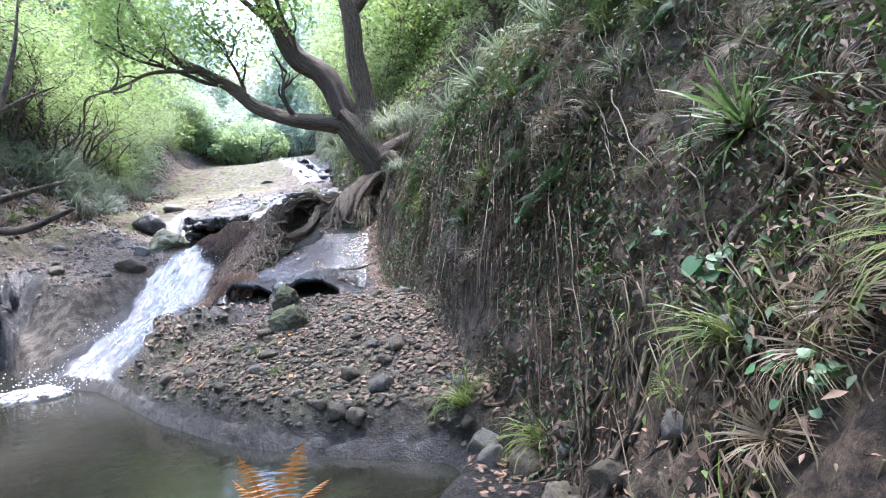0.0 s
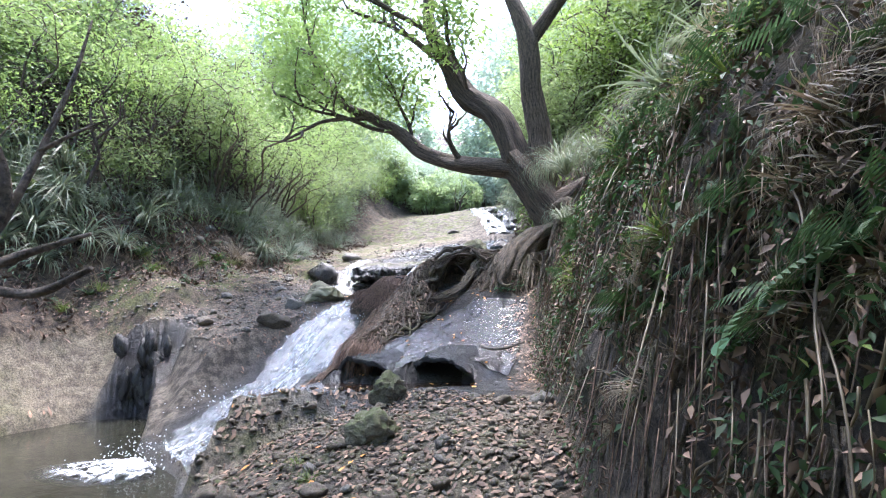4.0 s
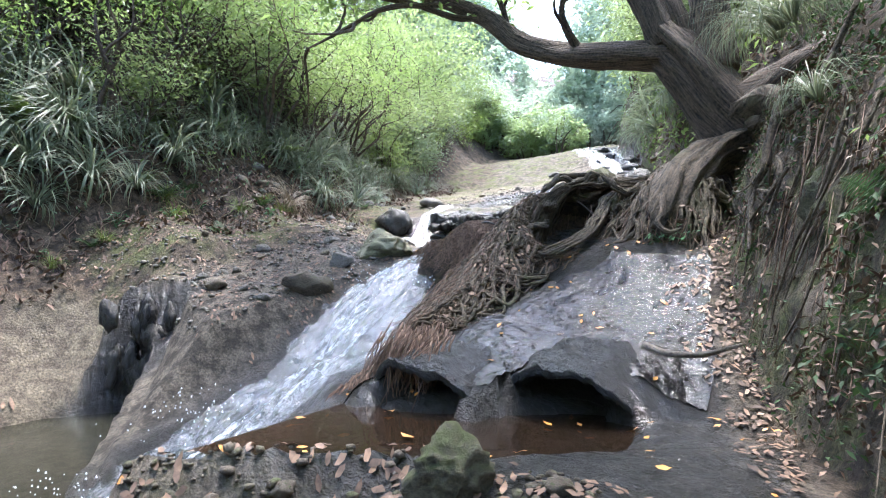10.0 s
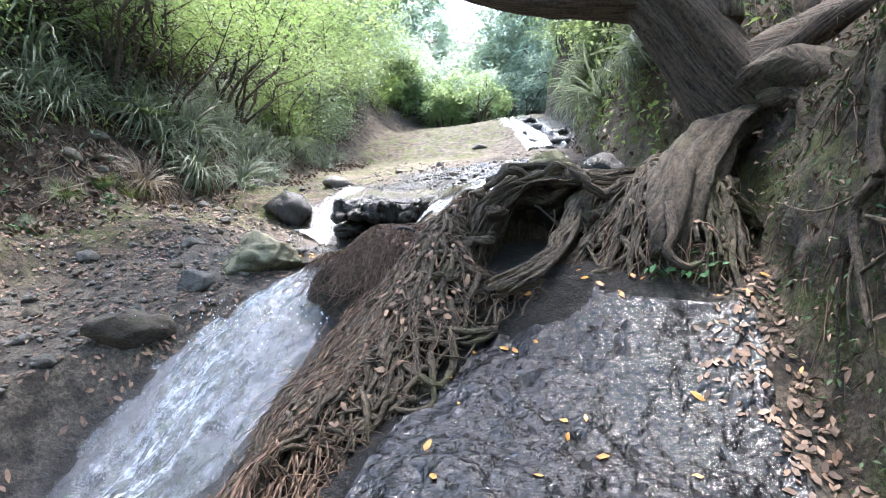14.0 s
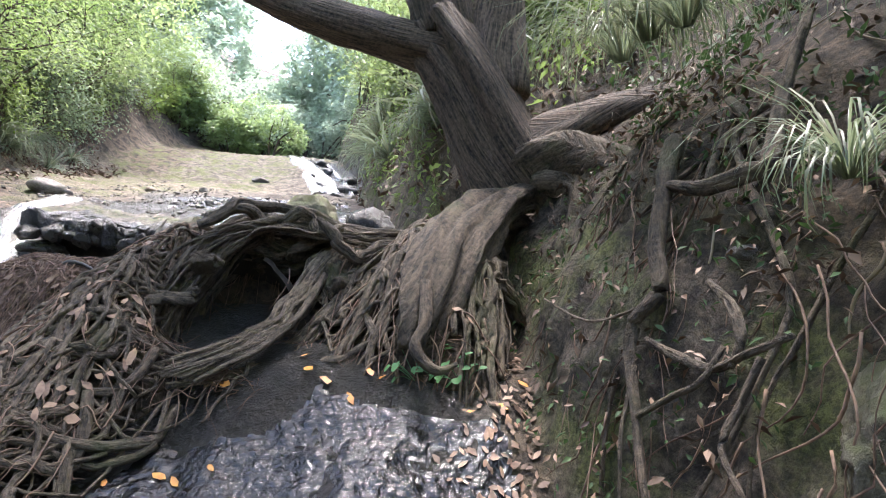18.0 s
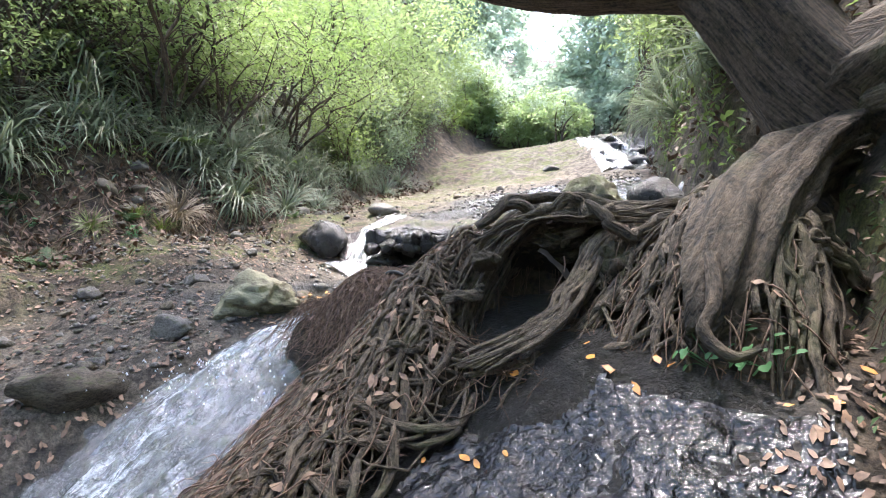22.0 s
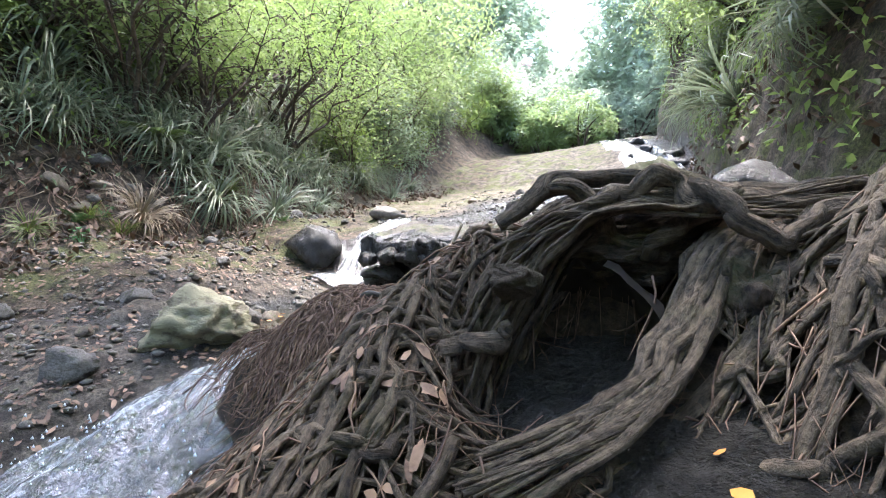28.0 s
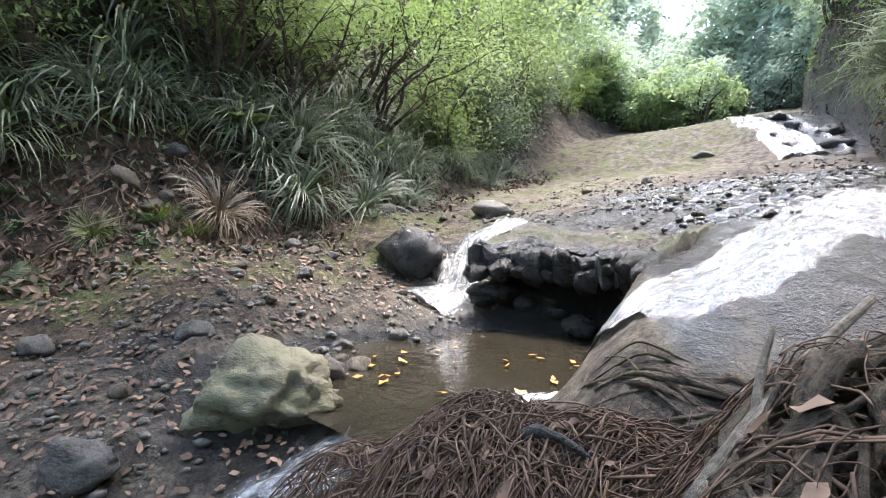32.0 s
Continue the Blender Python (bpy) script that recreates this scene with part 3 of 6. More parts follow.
def ground_sheet():
    far = np.array([-180, -120, -80, -55, -40, -32, -26, -22, -19, -17, -15.5, -14.2, -13])
    n = np.concatenate([far, np.arange(-12.2, -0.45, 0.06), np.arange(-0.45, 0.9, 0.028), np.arange(0.9, 4, 0.12), [4.3, 5, 6, 7.5, 9, 12, 16, 22, 32, 50, 90, 180]])
    y = np.concatenate([[-180, -90, -45, -25, -15, -10, -7, -5, -3.8, -3], np.arange(-2.5, 13.4, 0.055), np.arange(13.4, 17, 0.09), np.arange(17, 26, 0.16), np.arange(26, 42, 0.8), [45, 52, 62, 80, 110, 180]])
    Y, N = np.meshgrid(y, n, indexing="ij")
    X = foot(Y) + N
    Z = height(X, Y)
    # crumbly bank: push the wall in and out
    X = X + step(N, 0.02, 0.15) * step(1.2 - N, 0, 0.5) * (0.12 * rough(Y, Z, 0.55, 11) + 0.07 * rough(Y, Z, 0.17, 12, 4, 0.6) - 0.08 * np.abs(rough(Y, Z, 0.3, 13, 3)))
    e = Y - shore(X)
    a = left_foot(Y) - X
    wetlow = 0.25 * rough(X, Y, 0.8, 21)
    chute = step(Y, 5.7, 6.2) * step(10.4 - Y, 0, 0.6) * step(X, -5.2 + 0 * X, -4.8) * step(-N, 0.12, 0.4)
    slabwet = step(Y + 0.3 * wetlow, wet_lip(X) - 0.2, wet_lip(X)) * step(X, -3.7, -3.4) * step(10.2 - Y, 0, 0.4) * step(-N + wetlow * 0.5, 0.15, 0.3)
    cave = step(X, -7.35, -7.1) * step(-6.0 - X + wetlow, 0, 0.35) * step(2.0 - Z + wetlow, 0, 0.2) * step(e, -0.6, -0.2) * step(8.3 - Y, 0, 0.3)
    ledge = step(0.3 - np.abs(Y - lip(X) + 0.05), 0, 0.15) * step(X, -7.4, -7.1) * step(-3.6 - X, 0, 0.3)
    shelfwet = step(Y - lip(X), 0.0, 0.3) * step(17 - Y + 3 * wetlow, 0, 2.5) * step(X + 4.8 * wetlow + 0.55 * (Y - 12.5), -6.2, -5.6) * step(-N, 0.1, 0.5)
    fallwet = step(X + 0.55 * (Y - 22), -6.9 + 2 * wetlow, -6.2) * step(Y, 18.5, 19.5) * step(26 - Y, 0, 1) * step(-N, -0.3, 0.2)
    rim = step(0.2 - np.abs(Z - LOWER) + wetlow * 0.4, 0, 0.12) * step(6.6 - Y, 0, 0.3) * step(X, -6, -5)
    upwet = step(2.32 - Z, 0, 0.06) * step(Y, 9.4, 9.8) * step(X, -7, -6.6)
    midwet = step(MIDDLE + 0.06 - Z + 0.1 * wetlow, 0, 0.05) * step(0.62 - np.abs(Y - basin_line(X) - 0.1), 0, 0.15) * step(X, -3.5, -3.2) * step(-1.6 - X, 0, 0.2)
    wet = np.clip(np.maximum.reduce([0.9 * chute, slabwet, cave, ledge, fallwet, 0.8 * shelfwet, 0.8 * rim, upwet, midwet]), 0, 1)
    rock = np.maximum(step(-N, 0.0, 0.3) * step(-a + 0.8 * wetlow, 0.9, 2.1) * step(Y, 2.5, 4), 0.55 * step(N, -0.02, 0.05) * step(0.5 - N, 0, 0.3) * step(Y, 2.5, 5))
    sand = np.maximum(step(-7.05 - X, 0, 0.2) * step(X, -9.0, -8.3) * step(7.9 - Y + wetlow, 0, 0.3) * step(1.75 - Z + wetlow, 0, 0.3),
                      step(Y, 13.6, 15.5) * step(-a + wetlow, -0.8, 0.2) * step(21 - Y + 2 * wetlow, 0, 2) * step(-6.3 - X - 0.3 * (Y - 16) * 0 + wetlow, 0, 0.8))
    moss = np.clip(0.9 * step(N, -0.05, 0.1) * step(0.5 - N, 0, 0.2) * step(Y, 4.5, 6.5) + 0.8 * step(-X, 6.8, 7.6) * step(Y, 7.2, 8.2) * step(-a, -0.3, 0.4) + 0.4 * step(-N, 0, 1) * step(Y, 3.4, 4.2) * step(6.8 - Y, 0, 0.8), 0, 1)
    v = np.stack([X, Y, Z], -1).reshape(-1, 3)
    me = mesh_of("ground", v, quads(len(y), len(n))[:, ::-1], GROUND, masks={"wet": wet, "rock": rock, "sand": sand, "moss": moss})
    return part("ground", me, None, "stream bed of wet black rock, brown stony slabs and steep crumbling soil banks", category="ground", kind="structure")


ground_sheet()


# ---- water ----
def water(name, x, y, level, mat_, label, inside):
    """A level sheet of still water, cut to the cells that are inside."""
    X, Y = np.meshgrid(x, y)
    f = quads(len(y), len(x))
    c = np.stack([X, Y], -1).reshape(-1, 2)[f].mean(1)
    me = mesh_of(name, np.stack([X, Y, X * 0 + level], -1).reshape(-1, 3), f[inside(c[:, 0], c[:, 1])], mat_)
    return part(name, me, None, label, category="water", kind="structure")


water("lower_pool", np.arange(-7.9, 0.5, 0.1), np.arange(-9, 8.4, 0.1), LOWER, POOL_DARK, "dark still pool below the cascade",
      lambda x, y: (bed(np.minimum(x, foot(y)), y) + left_bank(x, y) < LOWER + 0.3) & (y < shore(x) + 0.5) & (x < 0.4))
water("middle_pool", np.arange(-3.4, -1.55, 0.03), np.arange(5.95, 7.75, 0.03), MIDDLE, POOL_BROWN, "shallow brown rock pool with floating leaves",
      lambda x, y: (bed(x, y) < MIDDLE + 0.06) & (y > basin_line(x) - 0.5) & (y < basin_line(x) + 0.9) & (x > -3.25))
water("upper_pool", np.arange(-7.2, -3.7, 0.08), np.arange(9.9, 13.1, 0.08), UPPER, POOL_UP, "brown pool under the dark rock ledge",
      lambda x, y: (bed(x, y) < UPPER + 0.12) & (y > 9.95))


def stream(name, line, widths, mat_, label, lift=0.03, foam=(1.0, 1.0), across=24, along=90, lumps=0.03, seed=0, thread=None):
    """Running water laid over the bed along a line in the plan; foam rises from the first figure at the head to the second."""
    p = spline([(a, b, 0) for a, b in line], 12)[:, :2]
    d = np.concatenate([[0], np.cumsum(np.linalg.norm(np.diff(p, axis=0), axis=1))])
    s = np.linspace(0, d[-1], along)
    p = np.stack([np.interp(s, d, p[:, 0]), np.interp(s, d, p[:, 1])], -1)
    t = np.gradient(p, axis=0)
    t /= np.linalg.norm(t, axis=1, keepdims=True)
    w = np.interp(np.linspace(0, 1, along), np.linspace(0, 1, len(widths)), widths) * (1 + 0.1 * rough(s, s * 0, 0.4, seed))
    u = np.linspace(-1, 1, across)
    X = p[:, :1] - t[:, 1:] * u * w[:, None] * 0.5
    Y = p[:, 1:] + t[:, :1] * u * w[:, None] * 0.5
    S, U = s[:, None] + 0 * u, u * 0.5 * w[:, None]
    base = np.stack([height(X + dx, Y + dy, False) for dx in (-0.08, 0.08) for dy in (-0.08, 0.08)]).mean(0)
    Z = np.maximum(base, np.minimum(height(X, Y), base + 0.03)) + lift * (1 - 2.6 * np.abs(u) ** 3) + lumps * (rough(U * 3.0, S * 0.9, 0.25, seed + 3, 4, 0.6) + 0.5 * rough(U, S, 0.09, seed + 5, 3)) * (1 - u**4)
    white = 1.0
    if thread:                # the white thread wanders from one side of the flow to the other
        at = np.interp(np.linspace(0, 1, along), np.linspace(0, 1, len(thread)), thread) + 0.12 * rough(s, 0 * s, 0.5, seed + 11)
        white = 0.22 + 1.15 * np.exp(-(((u - at[:, None]) / 0.36) ** 2))
    f = np.linspace(foam[0], foam[1], along)[:, None] * (1 - 0.55 * np.abs(u) ** 3) * white * np.clip(1 + 0.5 * rough(U, S * 0.4, 0.3, seed + 9), 0.2, 1.5)
    v = np.stack([X, Y, Z], -1).reshape(-1, 3)
    me = mesh_of(name, v, quads(along, across), mat_, uv=np.stack([U, S], -1).reshape(-1, 2), masks={"foam": f})
    return part(name, me, None, label, category="water", kind="structure")


stream("cascade", [(-4.75, 10.4), (-4.78, 9.7), (-4.62, 8.6), (-4.4, 7.6), (-4.45, 6.7), (-4.55, 5.9)], [0.6, 1.0, 1.25, 1.1, 0.85, 0.8], TORRENT, "white water sliding down a steep rock chute", 0.06, (0.5, 0.75), 60, 240, 0.06, 1, (-0.1, -0.5, -0.45, 0.0, 0.35, 0.4, 0.0))
stream("side_fall", [(-3.6, 13.6), (-3.75, 12.5), (-4.0, 11.6), (-4.35, 10.95)], [1.7, 1.3, 0.95, 0.8], TORRENT, "water sliding off the shelf beside the roots", 0.04, (0.25, 0.45), 40, 90, 0.035, 7)
stream("spout", [(-6.75, 13.4), (-6.72, 12.8), (-6.68, 12.35), (-6.62, 11.95)], [0.45, 0.46, 0.5, 0.7], TORRENT, "small spout of white water between dark rocks", 0.06, (0.5, 0.95), 20, 80, 0.04, 9)
for k, (x0, w) in enumerate(((0.0, 0.2), (0.22, 0.1), (0.45, 0.14), (1.0, 0.07))):
    bend = 0.2 * math.sin(2.3 * k + 1)
    stream("upper_fall", [(-8.6 + 1.3 * x0, 25.3), (-8.0 + x0 + 0.4 * bend, 24.1), (-7.2 + x0, 22.9), (-6.4 + x0 - 0.4 * bend, 21.7), (-5.75 + 0.8 * x0, 20.4)], [w, w * 1.6, w * 2.2, w * 2.2, w * 3], TORRENT, "distant white rivulet over a rounded rock crest", 0.07, (0.55, 0.85), 16, 60, 0.06, 12 + k)


def mound(x, y):
    """Height of the matted root mass above the rock."""
    def lobe(cx, cy, rx, ry, h, p=2):
        return h * np.exp(-(np.abs((x - cx) / rx) ** p + np.abs((y - cy) / ry) ** p))
    tail_x = np.interp(y, [7.4, 8.2, 9.0, 9.7], [-3.24, -3.5, -3.5, -3.2])
    tail = (0.2 + 0.16 * step(y, 8.3, 9.4)) * np.exp(-(np.abs((x - tail_x) / np.interp(y, [7.4, 8.2, 9.2], [0.2, 0.36, 0.5])) ** 3)) * step(y, 7.35, 7.6) * step(10.3 - y, 0, 0.4)
    h = np.maximum.reduce([tail, lobe(-3.0, 9.95, 0.42, 0.36, 0.6), lobe(-1.95, 9.85, 0.42, 0.5, 0.64, 3), lobe(-2.75, 9.25, 0.4, 0.26, 0.08, 3), lobe(-2.5, 9.95, 0.6, 0.4, 0.46), lobe(-1.9, 9.45, 0.32, 0.25, 0.42, 3), lobe(-4.08, 9.82, 0.42, 0.3, 0.34, 3), lobe(-4.5, 9.7, 0.3, 0.22, 0.2)])
    return np.maximum(h - 0.75 * np.exp(-(((x + 2.92) / 0.24) ** 4 + ((y - 9.62) / 0.3) ** 4)), np.minimum(h, 0.1))


def film(name, xs, ys, grain, amp, label, inside, lift=0.008, seed=0):
    """A thin running sheet of water, wrinkled by the flow, over black rock."""
    x, y = np.arange(*xs, grain), np.arange(*ys, grain)
    X, Y = np.meshgrid(x, y)
    wrinkle = 0.75 * rough(X * 1.3, Y, 0.06, seed, 2, 0.5) + 1.0 * rough(X, Y * 0.7, 0.11, seed + 1, 3)
    still = np.clip(0.55 + 0.9 * rough(X, Y, 0.5, seed + 2, 3), 0.1, 1.2)
    Z = height(X, Y) + lift + amp * wrinkle * still
    f = quads(len(y), len(x))
    cx, cy = X.ravel()[f].mean(1), Y.ravel()[f].mean(1)
    me = mesh_of(name, np.stack([X, Y, Z], -1).reshape(-1, 3), f[inside(cx, cy)], RIPPLE)
    return part(name, me, None, label, category="water", kind="structure")


film("slab_film", (-3.3, -1.4), (6.9, 10.1), 0.015, 0.011, "rippling film of water running over black rock",
     lambda x, y: (x < foot(y) - 0.28 + 0.25 * rough(x, y, 0.5, 91)) & (rough(x, y, 0.35, 92, 3) > -0.7) & (mound(x, y) < 0.03) & (y > wet_lip(x) + 0.16 + 0.1 * rough(x, y, 0.3, 93)), seed=101)
film("shelf_film", (-6.6, -3.4), (12.6, 16.5), 0.025, 0.011, "bright rippling film of water over the rock shelf",
     lambda x, y: (y > lip(x) + 0.1) & (rough(x, y, 0.6, 94, 3) + 0.4 * (x + 5.4 + 0.5 * (y - 13)) > -0.05) & (x < foot(y) - 0.25), 0.0, seed=111)


def splash(name, cx, cy, rx, ry, level, way, label, seed):
    """Churned foam where falling water meets a pool."""
    r = np.linspace(0.02, 1, 22)[:, None]
    a = np.linspace(0, 2 * np.pi, 48)[None, :]
    k = r * (1 + 0.25 * rough(2 * np.cos(a) + seed, 2 * np.sin(a), 1.0, seed))
    x = cx + rx * k * np.cos(a) + way[0] * r**2
    y = cy + ry * k * np.sin(a) + way[1] * r**2
    z = level + 0.09 * (1 - r) ** 1.2 * (1 + 0.5 * rough(x, y, 0.12, seed, 4, 0.65)) + 0.03 * (1 - r) * rough(x, y, 0.05, seed + 1) + 0.006
    me = mesh_of(name, np.stack([x, y, z], -1).reshape(-1, 3), quads(22, 48), FOAM, uv=np.stack([x, y], -1).reshape(-1, 2), masks={"foam": np.clip(1.25 * (1 - r**1.5) + 0 * a, 0, 1.2)})
    return part(name, me, None, label, category="water", kind="structure")


splash("cascade_foam", -4.6, 5.8, 0.6, 0.4, LOWER, (-0.3, -0.3), "white churned foam where the cascade enters the pool", 3)
splash("spout_foam", -6.6, 11.8, 0.35, 0.3, UPPER, (0.05, -0.2), "foam under the small spout", 5)
splash("slide_foam", -4.45, 10.85, 0.35, 0.25, UPPER, (-0.2, -0.1), "foam under the sliding water", 6)
drops = []
DR = np.random.default_rng(8)
for cx, cy, cz, n in ((-4.6, 5.95, 0.55, 260), (-6.62, 11.85, 2.3, 90), (-4.55, 6.9, 0.95, 120), (-4.75, 9.0, 1.85, 140)):
    for _ in range(n):
        c = np.array([cx, cy, cz]) + DR.normal(0, 1, 3) * np.array([0.28, 0.25, 0.07]) + np.array([0, 0, 0.06])
        s = DR.uniform(0.004, 0.011)
        drops.append(c + s * np.array([[1, 0, 0], [-0.5, 0.87, 0], [-0.5, -0.87, 0], [0, 0, 1.6]]))
dv = np.vstack(drops)
dk = np.arange(len(drops))[:, None] * 4
part("spray", mesh_of("spray", dv, np.vstack([dk + [0, 1, 3], dk + [1, 2, 3], dk + [2, 0, 3], dk + [0, 2, 1]]), plain_material("spray_drops", (0.7, 0.75, 0.8), (0.9, 0.92, 0.95), rough=0.2)), None, "white drops thrown up by the cascade", category="water", kind="stuff")

# ---- stones ----
BOULDERS = {m.name: [boulder_mesh("stone", m, 10 * k + s, 0.55 + 0.05 * s, 4 if m is STONE_LICHEN or m is STONE_MOSSY else 3) for s in range(4)] for k, m in enumerate((STONE, STONE_BROWN, STONE_MOSSY, STONE_WET, STONE_LICHEN))}


def stone(name, x, y, size, mat_, label, turn=0.0, sink=0.25, variant=0, z=None, group="", tilt=0.0, category="stone"):
    """size: length, width, height; sink: how much of its height lies in the ground."""
    ob = part(name, BOULDERS[mat_.name][variant % 4], None, label, category=category, group=group)
    base = float(height(x, y)) if z is None else z
    ob.matrix_world = pose(x, y, base + size[2] * (0.5 - sink), tilt, tilt * 0.6, turn) @ Matrix.Diagonal((*size, 1))
    return ob


stone("boulder", -1.76, 5.5, (0.64, 0.56, 0.46), STONE_MOSSY, "rounded mossy brown boulder on the stony slab", 20, 0.42, 0, category="boulder")
stone("boulder", -2.05, 6.2, (0.46, 0.42, 0.42), STONE_MOSSY, "squarish brown boulder beside the shallow pool", 50, 0.3, 1, category="boulder")
stone("boulder", -5.5, 9.95, (1.02, 0.74, 0.56), STONE_LICHEN, "large pale lichened boulder beside the upper pool", 15, 0.22, 2, z=2.1, category="boulder")
stone("boulder", -7.2, 12.35, (0.75, 0.6, 0.62), STONE_WET, "dark rounded boulder beside the spout", 10, 0.15, 3, z=2.62, category="boulder")
stone("boulder", -3.1, 11.3, (0.68, 0.6, 0.62), STONE_MOSSY, "mossy boulder behind the root stump", 15, 0.2, 3, z=2.86, category="boulder")
stone("boulder", -2.58, 11.3, (0.62, 0.56, 0.56), STONE_WET, "wet black boulder behind the root stump", 70, 0.2, 1, z=2.84, category="boulder")
stone("boulder", -5.3, 8.5, (0.8, 0.42, 0.32), STONE_BROWN, "brown rock hump beside the cascade", 75, 0.35, 2, category="boulder")
stone("boulder", -5.55, 9.3, (0.45, 0.35, 0.3), STONE, "grey rock beside the cascade", 30, 0.3, 0, category="boulder")
stone("boulder", -7.5, 13.9, (0.8, 0.5, 0.35), STONE, "grey rock at the edge of the shelf", 30, 0.3, 1, category="boulder")
stone("boulder", 0.5, 4.0, (0.6, 0.5, 0.75), STONE, "grey rock bulging from the bank", 30, 0.35, 1, z=1.45, category="boulder")

stone("boulder", -0.9, 8.12, (0.36, 0.36, 0.44), STONE_MOSSY, "mossy rounded rock bulging from the bare soil bank", 20, 0.5, 1, z=2.44, category="boulder")
for k, (x, y, z_, w_) in enumerate(((-1.07, 8.7, 2.66, 0.13), (-1.27, 9.02, 2.53, 0.13), (-1.16, 8.84, 2.58, 0.08), (-1.0, 8.6, 2.86, 0.11), (-1.1, 8.85, 2.84, 0.1))):
    stone("stone", x, y, (w_, w_, w_ * 0.7), STONE, "grey stone set in the bare soil bank", 50 * k, 0.5, k, z=z_, group="stones in the soil bank")
CL = random.Random(31)
for k in range(34):
    u_ = CL.uniform(0, 1)
    w_ = CL.uniform(0.14, 0.3)
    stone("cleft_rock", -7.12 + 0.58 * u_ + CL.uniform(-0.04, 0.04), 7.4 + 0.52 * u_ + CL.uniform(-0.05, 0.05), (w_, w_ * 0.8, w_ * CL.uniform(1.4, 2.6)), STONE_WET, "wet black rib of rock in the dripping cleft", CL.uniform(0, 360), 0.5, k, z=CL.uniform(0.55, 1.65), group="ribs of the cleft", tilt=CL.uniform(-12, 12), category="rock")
for k, (x, y, s) in enumerate(((-6.9, 23.6, 0.7), (-6.35, 23.0, 0.6), (-5.55, 22.3, 0.8), (-5.3, 21.2, 0.7), (-6.1, 21.4, 0.5), (-6.6, 22.2, 0.45), (-5.0, 20.4, 0.6), (-7.6, 21.0, 0.5))):
    stone("boulder", x, y, (s, s * 0.8, s * 0.55), STONE_WET if k < 6 else STONE, "dark wet rock beside the far falls", 50 * k, 0.4, k, group="rocks of the far falls", category="boulder")
RNG = np.random.default_rng(7)


def scatter(count, xs, ys, sizes, mats, label, group, sink=0.35, keep=None):
    made = 0
    while made < count:
        x, y = RNG.uniform(*xs), RNG.uniform(*ys)
        if keep is not None and not keep(x, y):
            continue
        s = sizes[0] * (sizes[1] / sizes[0]) ** (RNG.uniform() ** 1.8)
        k = RNG.uniform(0.65, 1.0, 2)
        stone("stone", x, y, (s, s * k[0], s * k[1] * 0.8), mats[RNG.integers(len(mats))], label, RNG.uniform(0, 360), sink, RNG.integers(4), group=group, tilt=RNG.uniform(-20, 20))
        made += 1


def on_slab(x, y):
    return y > shore(x) + 0.12 and -3.0 < x < foot(y) - 0.05 and y < 6.3 and not (x < -2 and y > 6.1)


scatter(125, (-3.6, 0.1), (3.4, 6.6), (0.05, 0.27), (STONE, STONE_BROWN, STONE_BROWN), "rounded brown-grey stone bedded in the slab", "stones on the slab", keep=on_slab)
scatter(80, (-8.2, -5.2), (7.6, 12.0), (0.05, 0.34), (STONE, STONE_BROWN, STONE), "grey-brown stone lying on the tan rock", "stones on the tan rock", keep=lambda x, y: x < -5.35 - 0.1 * (y - 8) and bed(x, y) > UPPER - 0.6)
scatter(20, (0.1, 0.75), (1.0, 3.5), (0.08, 0.3), (STONE, STONE, STONE_BROWN), "grey stone at the foot of the bank", "stones at the bank", keep=lambda x, y: abs(x - foot(y) + 0.12) < 0.25)
scatter(28, (-8.0, -4.2), (12.7, 17), (0.06, 0.3), (STONE, STONE_WET, STONE_BROWN), "wet stone lying on the rock shelf", "stones on the shelf", keep=lambda x, y: y > lip(x) + 0.1 and x < foot(y) - 0.3)
scatter(24, (-9.8, -7.6), (9.5, 15.0), (0.1, 0.45), (STONE_BROWN, STONE), "brown rock sticking out of the soil bank", "rocks in the soil bank", keep=lambda x, y: abs(left_foot(y) - x - 0.2) < 0.7)

def pebbles(name, n, xs, ys, keep, seed, mat_, label):
    """Small stones too many to count, joined."""
    bm = bmesh.new()
    bmesh.ops.create_icosphere(bm, subdivisions=1, radius=0.5)
    base = np.array([v.co for v in bm.verts])
    tri = np.array([[v.index for v in f.verts] for f in bm.faces])
    bm.free()
    g = np.random.default_rng(seed)
    x, y = g.uniform(*xs, n * 4), g.uniform(*ys, n * 4)
    ok = keep(x, y)
    x, y = x[ok][:n], y[ok][:n]
    z = height(x, y)
    s = 0.022 * 3.5 ** (g.uniform(0, 1, len(x)) ** 2)
    a = g.uniform(0, 6.28, len(x))
    v = base[None] * (1 + 0.25 * g.normal(0, 1, (len(x), len(base), 1)).clip(-1.5, 1.5)) * np.stack([s, s * g.uniform(0.6, 1, len(x)), s * 0.6], -1)[:, None]
    ca, sa = np.cos(a)[:, None], np.sin(a)[:, None]
    w = np.stack([v[..., 0] * ca - v[..., 1] * sa + x[:, None], v[..., 0] * sa + v[..., 1] * ca + y[:, None], v[..., 2] + (z + 0.15 * s)[:, None]], -1)
    f = (tri[None] + (np.arange(len(x)) * len(base))[:, None, None]).reshape(-1, 3)
    part(name, mesh_of(name, w.reshape(-1, 3), f, mat_), None, label, category="pebbles", kind="stuff")


